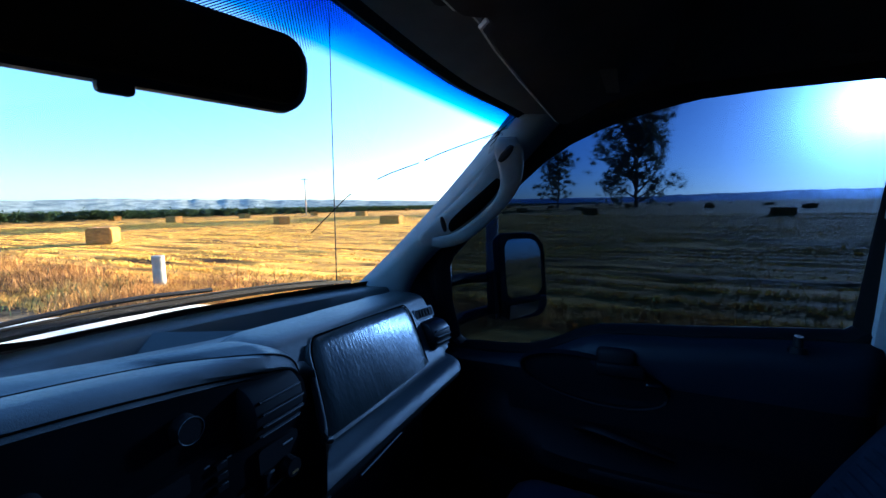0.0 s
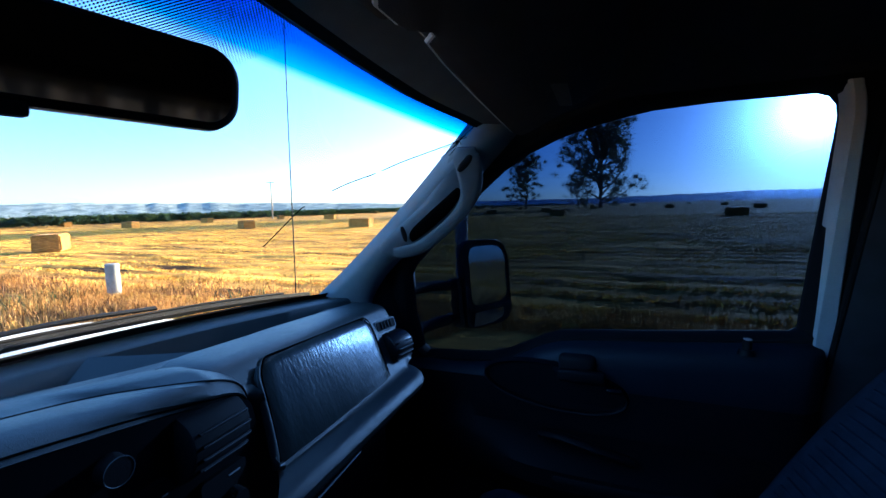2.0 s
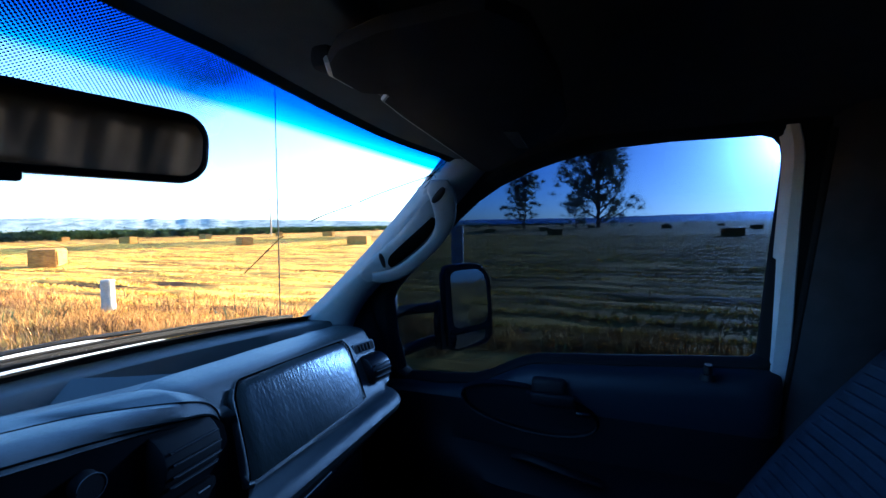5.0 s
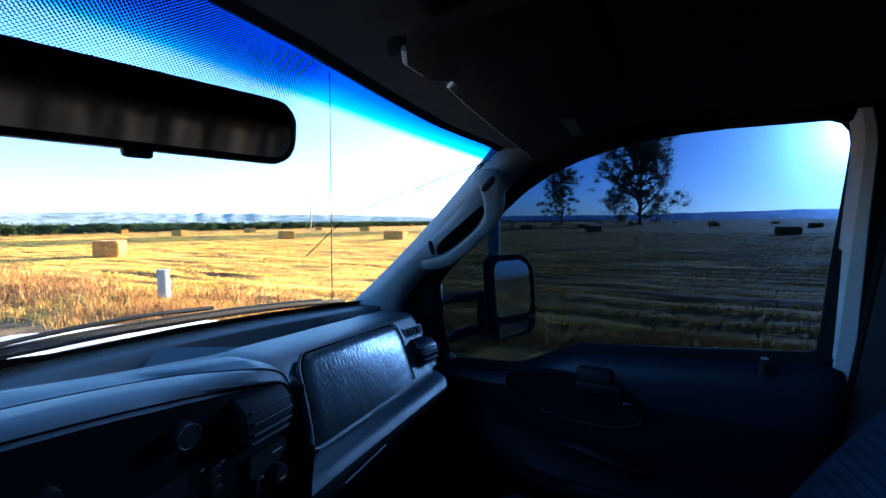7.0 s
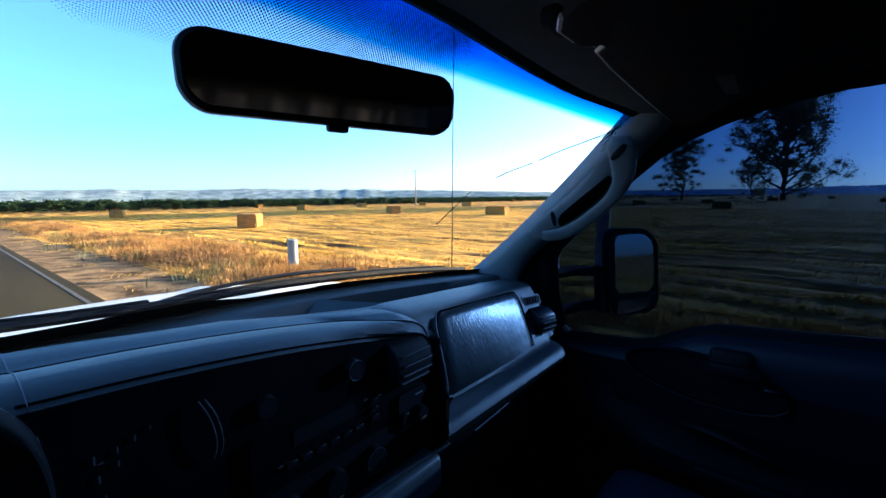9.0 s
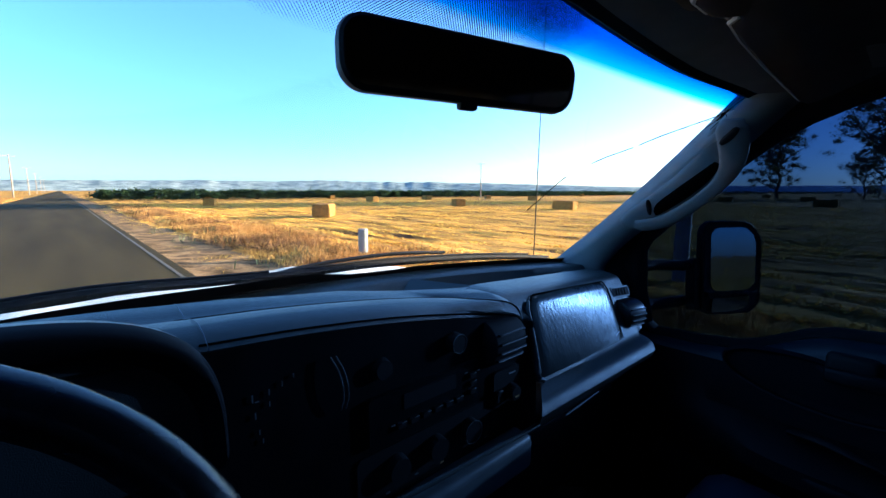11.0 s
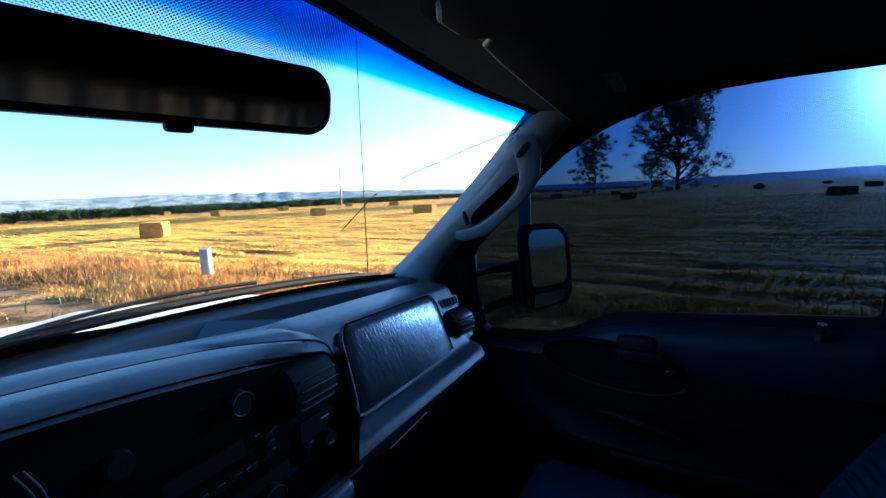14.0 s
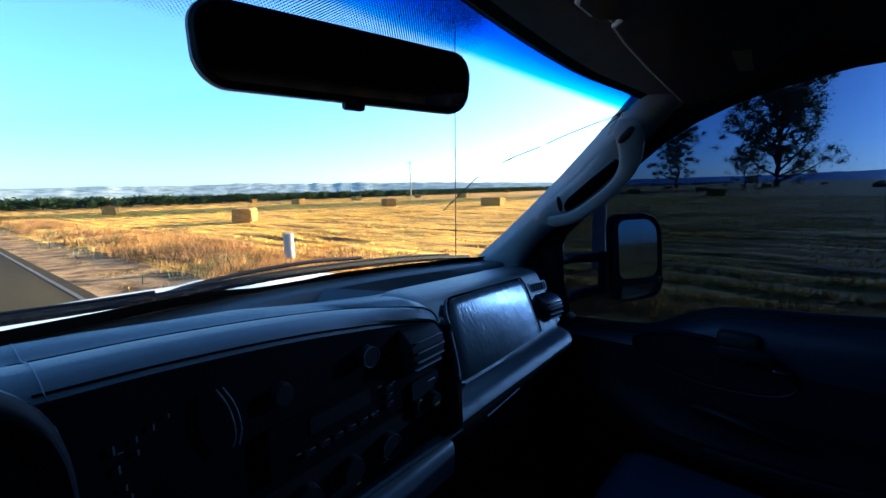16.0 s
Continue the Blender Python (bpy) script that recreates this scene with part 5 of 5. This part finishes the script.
def blades(name, count, place, height, width, material, label, category, lean=0.5, seed=1):
    """Many single blades as one object: place gives x, y and a height factor or None."""
    rnd = random.Random(seed)
    v, f = [], []
    while count > 0:
        p = place(rnd)
        count -= 1
        if p is None:
            continue
        x, y, k = p
        h = height * k * rnd.uniform(0.5, 1.25)
        a, l = rnd.uniform(0, math.tau), rnd.uniform(0.1, 1.0) * lean * h
        w = width * rnd.uniform(0.6, 1.4)
        c = rnd.uniform(0, math.tau)
        dx, dy = math.cos(a) * l, math.sin(a) * l
        wx, wy = math.cos(c) * w, math.sin(c) * w
        z = ground_z(x, y) - 0.01
        b = len(v)
        v += [(x - wx, y - wy, z), (x + wx, y + wy, z), (x + dx * 0.4 + wx * 0.8, y + dy * 0.4 + wy * 0.8, z + h * 0.6), (x + dx * 0.4 - wx * 0.8, y + dy * 0.4 - wy * 0.8, z + h * 0.6), (x + dx, y + dy, z + h)]
        f += [(b, b + 1, b + 2, b + 3), (b + 3, b + 2, b + 4)]
    return tagged(raw(name, v, f, material), label, category, kind="stuff")


def verge(rnd):
    y = rnd.uniform(-16, 60) if rnd.random() < 0.7 else rnd.uniform(-6, 22)
    x = rnd.gauss(5.0, 0.85)
    if x < 3.2: return None
    q = fnoise(x, y, 0.55, 11) + 0.6 * fnoise(x, y, 1.9, 4)
    if q < -0.25: return None
    return x, y, 0.55 + 0.9 * max(0, q)


def shoulder_place(rnd):
    y = rnd.uniform(-12, 45)
    x = rnd.uniform(2.0, 4.6)
    if fnoise(x, y, 0.9, 21) < 0.10: return None
    return x, y, 0.5


def stubble(rnd):
    y = rnd.uniform(-35, 70)
    x = 5.6 + 60 * rnd.random() ** 1.8
    wob = 0.5 * fnoise(x * 0.2, y, 0.12, 51)
    row = round(x / 1.15) * 1.15 + rnd.gauss(0, 0.13) + wob
    q = 0.5 * fnoise(x * 1.0, y * 0.12, 0.8, 17) + 0.9 * fnoise(x, y * 0.10, 2.3, 23)
    if q < 0.0: return None
    return row, y, 0.7 + 0.9 * max(0, q)


def weeds(rnd):
    y = rnd.uniform(-14, 55)
    x = rnd.gauss(4.6, 1.1)
    if fnoise(x, y, 0.5, 31) < 0.30: return None
    return x, y, 1.0


blades("dry_grass", 90000, verge, 0.30, 0.0042, M_GRASS, "dry brown and orange verge grass", "grass", 0.7, 3)
blades("straw_litter", 30000, shoulder_place, 0.10, 0.006, M_STRAW, "loose pale straw on the shoulder", "straw", 1.6, 4)
blades("stubble", 420000, stubble, 0.085, 0.016, M_STRAW, "golden cut straw stubble in rows", "stubble", 2.4, 5)
def brush(rnd):
    y = rnd.uniform(-14, 50)
    x = rnd.gauss(4.9, 1.3)
    if x < 3.0 or fnoise(x, y * 0.6, 0.5, 41) < 0.08: return None
    return x, y, 0.6 + 0.8 * abs(fnoise(x, y, 0.8, 43))


blades("dry_brush", 42000, brush, 0.34, 0.005, M_BRUSH, "dark brown dead brush along the verge", "brush", 1.0, 12)
blades("green_weeds", 7000, weeds, 0.26, 0.012, M_WEED, "low green weeds among dry grass", "weeds", 0.8, 6)


def left_verge(rnd):
    y = rnd.uniform(8, 120)
    return -5.8 - abs(rnd.gauss(0, 2.0)), y, 1.0


blades("dry_grass", 6000, left_verge, 0.35, 0.012, M_GRASS, "dry golden grass beyond the road", "grass", 0.7, 8)


# ---- straw bales ----
def bale():
    ob = thing("straw_bale", "large rectangular golden straw bale on the stubble", "straw bale", "bales in the field")
    L, W, H = 2.2, 1.15, 0.88
    bm = bmesh.new()
    bmesh.ops.create_cube(bm, size=1)
    bmesh.ops.scale(bm, vec=(L, W, H), verts=bm.verts)
    bmesh.ops.bevel(bm, geom=bm.edges[:], offset=0.07, segments=2, affect='EDGES')
    bmesh.ops.subdivide_edges(bm, edges=[e for e in bm.edges if abs(e.verts[0].co.x - e.verts[1].co.x) > 0.5], cuts=35, use_grid_fill=True)
    bmesh.ops.subdivide_edges(bm, edges=[e for e in bm.edges if e.calc_length() > 0.5], cuts=5, use_grid_fill=True)
    for v in bm.verts:
        g = 1 - 0.045 * (0.5 + 0.5 * math.cos(v.co.x * math.tau / 0.24)) ** 3
        nz = noise.noise(v.co * 4.0) * 0.03
        v.co.y *= g + nz
        v.co.z *= g * 0.5 + 0.5 + nz * 0.6
        v.co.x += noise.noise(v.co * 3.0 + Vector((9, 0, 0))) * 0.03
        v.co.z += H / 2
    part("body", bm, M_BALE, ob)
    for y in (-0.42, -0.21, 0.0, 0.21, 0.42):
        pts = [(-L / 2 - 0.005, y, 0.02), (-L / 2 - 0.005, y, H - 0.05), (-L / 2 + 0.06, y, H + 0.004), (L / 2 - 0.06, y, H + 0.004), (L / 2 + 0.005, y, H - 0.05), (L / 2 + 0.005, y, 0.02)]
        part("twine", bm_tube(pts, 0.006, 4), M_TWINE, ob)
    return ob


first = bale()
BALES = [(9.4, 19.2, 12), (26.0, 16.0, 80), (24.8, 25.5, 30), (27.7, 43.4, 75), (40.4, 48.3, 60), (55.5, 49.7, 20), (49.8, 35.8, 85), (9.0, 39.0, 40), (78.4, 9.5, 70), (90, -12.0, 30), (42.2, -10.8, 80), (72, 30, 10), (120, 22, 60), (64, 16, 85),
         (105, 60, 40), (85, 66, 80), (140, 40, 10), (33, 64, 55), (60, 70, 20), (15, 66, 85), (160, -10, 40), (130, -30, 70), (110, 2, 15), (180, 15, 60), (200, 50, 30), (150, 62, 75), (75, -22, 20), (220, 5, 50), (240, -40, 10), (190, -25, 85), (48, 4.5, 60)]
for k, (x, y, a) in enumerate(BALES):
    x, y, a = x * 1.4, y * 1.4, 45 + 0.6 * a
    m = pose(x, y, ground_z(x, y) - 0.01, 0, 0, a)
    if k == 0:
        first.matrix_basis = m
    else:
        copy_thing(first, m)


# ---- trees ----
def leaf_cloud(centers, count, size, seed, squash=0.8):
    rnd = random.Random(seed)
    v, f = [], []
    for _ in range(count):
        c, r = centers[rnd.randrange(len(centers))]
        d = Vector((rnd.gauss(0, 1), rnd.gauss(0, 1), rnd.gauss(0, 1)))
        d = d.normalized() * r * abs(rnd.gauss(0.55, 0.42))
        p = Vector(c) + Vector((d.x, d.y, d.z * squash))
        a = Vector((rnd.gauss(0, 1), rnd.gauss(0, 1), rnd.gauss(0, 0.7))).normalized()
        b = a.cross(Vector((rnd.gauss(0, 1), rnd.gauss(0, 1), rnd.gauss(0, 1)))).normalized()
        s = size * rnd.uniform(0.5, 1.3)
        k = len(v)
        v += [p - a * s, p + b * s * 0.45, p + a * s, p - b * s * 0.45]
        f.append((k, k + 1, k + 2, k + 3))
    return v, f


def limb_paths(base, height, n, seed, spread, start=0.2):
    """A trunk and rising limbs; returns the paths with radii, and the tips."""
    rnd = random.Random(seed)
    out, tips = [], []
    trunk = [Vector(base)]
    for i in range(1, 7):
        trunk.append(Vector((base[0] + rnd.gauss(0, 0.10) * height * 0.12, base[1] + rnd.gauss(0, 0.10) * height * 0.12, base[2] + height * 0.72 * i / 6)))
    r0 = height * 0.022
    out.append((smooth_path(trunk, 12), [r0 * (1 - 0.7 * i / 12) for i in range(13)]))
    tips.append((trunk[-1], 0.9))
    for k in range(n):
        t = start + (0.72 - start) * (k + rnd.random()) / n * 1.35
        t = min(t, 0.70)
        p = Vector((np.interp(t / 0.72 * 6, range(7), [q.x for q in trunk]), np.interp(t / 0.72 * 6, range(7), [q.y for q in trunk]), base[2] + height * t))
        a = rnd.uniform(0, math.tau)
        ln = height * spread * rnd.uniform(0.6, 1.1) * (1.15 - 0.6 * t)
        q = p + Vector((math.cos(a) * ln, math.sin(a) * ln, ln * rnd.uniform(0.5, 1.2)))
        mid = p.lerp(q, 0.5) + Vector((rnd.gauss(0, 0.1) * ln, rnd.gauss(0, 0.1) * ln, -0.05 * ln))
        out.append((smooth_path([p, mid, q], 6), [r0 * 0.5 * (1 - 0.75 * i / 6) for i in range(7)]))
        tips += [(q, 0.8), (mid, 0.55)]
    return out, tips


def eucalyptus(x, y, height, seed, label, leaves=9000, limbs=16, spread=0.30, start=0.10, fat=1.0):
    ob = thing("eucalyptus_tree", label, "tree")
    paths, tips = limb_paths((0, 0, -0.1), height, limbs, seed, spread, start)
    part("trunk", bm_join(*[bm_tube(p, r, 7) for p, r in paths]), M_BARK, ob, "grey-brown trunk with rising limbs")
    rnd = random.Random(seed + 50)
    cl = []
    for p, k in tips:
        for _ in range(4):
            cl.append((p + Vector((rnd.gauss(0, 1), rnd.gauss(0, 1), rnd.gauss(0, 1.2))) * height * 0.065, height * 0.085 * k * fat * rnd.uniform(0.5, 1.3)))
    cl = [(p if p.z > height * 0.05 else Vector((p.x, p.y, height * 0.05)), r) for p, r in cl]
    v, f = leaf_cloud(cl, leaves, height * 0.0105, seed + 1)
    raw("crown", v, f, M_EUC, ob, "clumped grey-green leaves with gaps")
    ob.matrix_basis = pose(x, y, ground_z(x, y))
    return ob


eucalyptus(161.7, 0.5, 34.0, 11, "tall bushy grey-green eucalyptus tree with several limbs", 44000, 40, 0.34, 0.05)
eucalyptus(156.6, 8.0, 11.2, 19, "low bushy eucalyptus growing at the tall one's foot", 16000, 20, 0.42, 0.05, 1.2)
eucalyptus(163.4, 27.4, 23.0, 14, "slender dark eucalyptus tree on the field's edge", 26000, 24, 0.26, 0.12)


def bare_tree(x, y, height, seed):
    ob = thing("bare_tree", "small leafless grey tree on the field's edge", "tree")
    paths, tips = limb_paths((0, 0, -0.1), height, 16, seed, 0.34, 0.25)
    rnd = random.Random(seed)
    for p, _ in tips[:]:
        for _ in range(3):
            q = p + Vector((rnd.gauss(0, 1), rnd.gauss(0, 1), abs(rnd.gauss(0, 1)))) * height * 0.09
            paths.append((smooth_path([p, q], 3), [height * 0.005, height * 0.004, height * 0.003, height * 0.002]))
    part("trunk", bm_join(*[bm_tube(p, r, 5) for p, r in paths]), M_BARK, ob, "bare grey branches")
    ob.matrix_basis = pose(x, y, ground_z(x, y))


bare_tree(177.0, 6.1, 12.2, 5)


def orchard_tree(seed):
    ob = thing("orchard_tree", "low dark green orchard tree in a dense row", "tree", "orchard front row")
    paths, _ = limb_paths((0, 0, -0.05), 2.6, 5, seed, 0.35, 0.22)
    part("trunk", bm_join(*[bm_tube(p, r, 5) for p, r in paths]), M_BARK, ob, "short dark trunk")
    rnd = random.Random(seed)
    cl = [(Vector((rnd.gauss(0, 0.75), rnd.gauss(0, 0.7), rnd.uniform(0.75, 2.35))), rnd.uniform(0.5, 0.85)) for _ in range(20)]
    v, f = leaf_cloud(cl, 2400, 0.19, seed + 3)
    raw("crown", v, f, M_LEAF, ob, "dense dark green leaves")
    return ob


firsts = [orchard_tree(s) for s in (61, 62, 63)]
rnd = random.Random(9)
ORCH_Y = 92.0
for k in range(112):
    m = pose(5.5 + 1.9 * k + rnd.uniform(-0.3, 0.3), ORCH_Y - 0.08 * k + rnd.uniform(-0.4, 0.4), -0.08, 0, 0, rnd.uniform(0, 360)) @ Matrix.Diagonal((1.05, 1.05, rnd.uniform(0.66, 0.76), 1))
    if k < 3:
        firsts[k].matrix_basis = m
    else:
        c = copy_thing(firsts[k % 3], m)
        c.matrix_basis = m
# the rows behind and far off
v, f = [], []
rnd = random.Random(10)
cl = [(Vector((rnd.uniform(5, 230), ORCH_Y + 3 + rnd.uniform(0, 26), rnd.uniform(0.3, 1.5))), rnd.uniform(0.6, 0.9)) for _ in range(2200)]
cl += [(Vector((x, ORCH_Y - 0.04 * (x - 5) + rnd.uniform(-2, 25), rnd.uniform(0.5, 1.7))), rnd.uniform(1.1, 1.9)) for x in np.arange(215, 900, 1.6)]
v, f = leaf_cloud(cl, 70000, 0.36, 77)
tagged(raw("orchard", v, f, M_LEAF), "dense dark green orchard rows far off", "orchard", kind="stuff")


# ---- posts and poles ----
def white_post(x, y, h, label, r=0.14):
    ob = thing("stand_pipe", label, "post", "roadside posts")
    part("pipe", bm_cyl((x, y, -0.1), (x, y, h), r, r * 0.97, 20), M_PIPE, ob)
    part("cap", bm_cyl((x, y, h - 0.001), (x, y, h + 0.03), r * 1.08, r * 0.9, 20), M_PIPE, ob)


white_post(8.75, 2.65, 1.66, "tall chalky white concrete stand pipe on the verge")
white_post(5.65, 9.5, 0.64, "short chalky white concrete stand pipe in the grass", 0.13)


def meter_post(x, y):
    ob = thing("meter_post", "weathered wooden post with grey electric meter boxes", "post")
    part("post", bm_box(x, y, 0.72, 0.16, 0.16, 1.6, 0.02), M_POST, ob)
    b = part("meter_box", bm_box(x - 0.24, y - 0.05, 0.95, 0.30, 0.16, 0.46, 0.02), M_METALBOX, ob, "grey metal meter box")
    part("meter", bm_cyl((x - 0.24, y - 0.13, 1.05), (x - 0.24, y - 0.20, 1.05), 0.08, 0.075, 18), M_METALBOX, b, "round glass meter")
    part("conduit", bm_cyl((x - 0.30, y - 0.05, -0.05), (x - 0.30, y - 0.05, 0.75), 0.025, 0.025, 10), M_METALBOX, ob, "grey conduit pipe")


meter_post(7.3, -3.4)


def power_pole(x, y, h, label, turn=0, arms=1):
    ob = thing("power_pole", label, "power pole", "power poles")
    part("pole", bm_cyl((x, y, -0.3), (x, y, h), 0.17, 0.11, 12), M_POST, ob)
    d = Vector((math.cos(radians(turn)), math.sin(radians(turn)), 0))
    for k in range(arms):
        z = h - 0.4 - 0.9 * k
        c = Vector((x, y, z))
        m = pose(0, 0, 0, 0, 0, turn)
        arm = part("crossarm", bm_box(x, y, z, 2.4, 0.11, 0.12, m=m), M_POST, ob)
        for t in (-1.05, -0.5, 0.5, 1.05):
            p = c + d * t
            part("insulator", bm_cyl((p.x, p.y, z + 0.06), (p.x, p.y, z + 0.24), 0.05, 0.04, 8), M_METALBOX, arm)


power_pole(80.0, 74.0, 9.0, "weathered wooden power pole standing in the field", 90, 1)
for k in range(5):
    power_pole(-9.0, 150 + 75 * k, 10.5, "weathered wooden power pole beside the road", 0, 1)
# wires between the roadside poles
w = thing("power_lines", "thin dark power lines between roadside poles", "power lines")
for k in range(4):
    for t in (-1.05, 1.05):
        y0, y1 = 150 + 75 * k, 225 + 75 * k
        part("wire", bm_tube([(-9.0 + t, y0 + (y1 - y0) * u, 10.36 - 1.2 * (1 - (2 * u - 1) ** 2)) for u in np.linspace(0, 1, 9)], 0.012, 4), M_RUBBER, w)


# ---- hills on the horizon ----
def hills(name, a0, a1, dist, table, material, label, seed, depth=700):
    rows = []
    n = 260
    for i in range(n + 1):
        a = a0 + (a1 - a0) * i / n
        h = float(np.interp(a, [p for p, _ in table], [q for _, q in table]))
        bump = 0.9 + 0.11 * noise.fractal(Vector((a * 0.13 + seed, 0, 0)), 0.8, 2.0, 5) + 0.05 * noise.noise(Vector((a * 1.3, seed, 0)))
        row = []
        for j in range(9):
            t = j / 8
            r = dist + depth * t
            z = h * max(0.05, bump) * math.sin(min(1, t * 1.25) * math.pi / 2) * (1 + 0.09 * noise.noise(Vector((a * 0.5, t * 3, seed))) * (t < 0.95))
            row.append((math.sin(radians(a)) * r, math.cos(radians(a)) * r, z * dist / 57.3 - 6 * (1 - t)))
        rows.append(row)
    tagged(part(name, bm_loft(rows), material), label, "hills", kind="structure")


# both ranges carry the haze in their colour
hills("backdrop_hills", -35, 76, 3300, [(-35, 1.3), (0, 1.4), (25, 1.75), (40, 1.65), (55, 1.25), (68, 0.8), (76, 0.3)], M_HILL, "pale dry hills on the horizon with haze in their colour", 2.0)
hills("backdrop_mountains", 62, 150, 3900, [(62, 0.5), (75, 0.9), (90, 0.9), (105, 1.25), (120, 1.1), (150, 0.8)], M_MOUNT, "far blue mountains on the horizon with haze in their colour", 7.0)


# the low sun itself, seen in the haze
bm = bmesh.new()
bmesh.ops.create_uvsphere(bm, u_segments=24, v_segments=12, radius=58)
m = bpy.data.materials.new("sun_glow")
m.use_nodes = True
m.node_tree.nodes["Principled BSDF"].inputs["Base Color"].default_value = (0, 0, 0, 1)
m.node_tree.nodes["Principled BSDF"].inputs["Emission Color"].default_value = (1.0, 0.85, 0.62, 1)
m.node_tree.nodes["Principled BSDF"].inputs["Emission Strength"].default_value = 300
so = part("backdrop_sun", bm, m)
so.location = sd * 4300
so.visible_shadow = False
tagged(so, "low bright sun disc above the field's horizon", "sun", kind="structure")
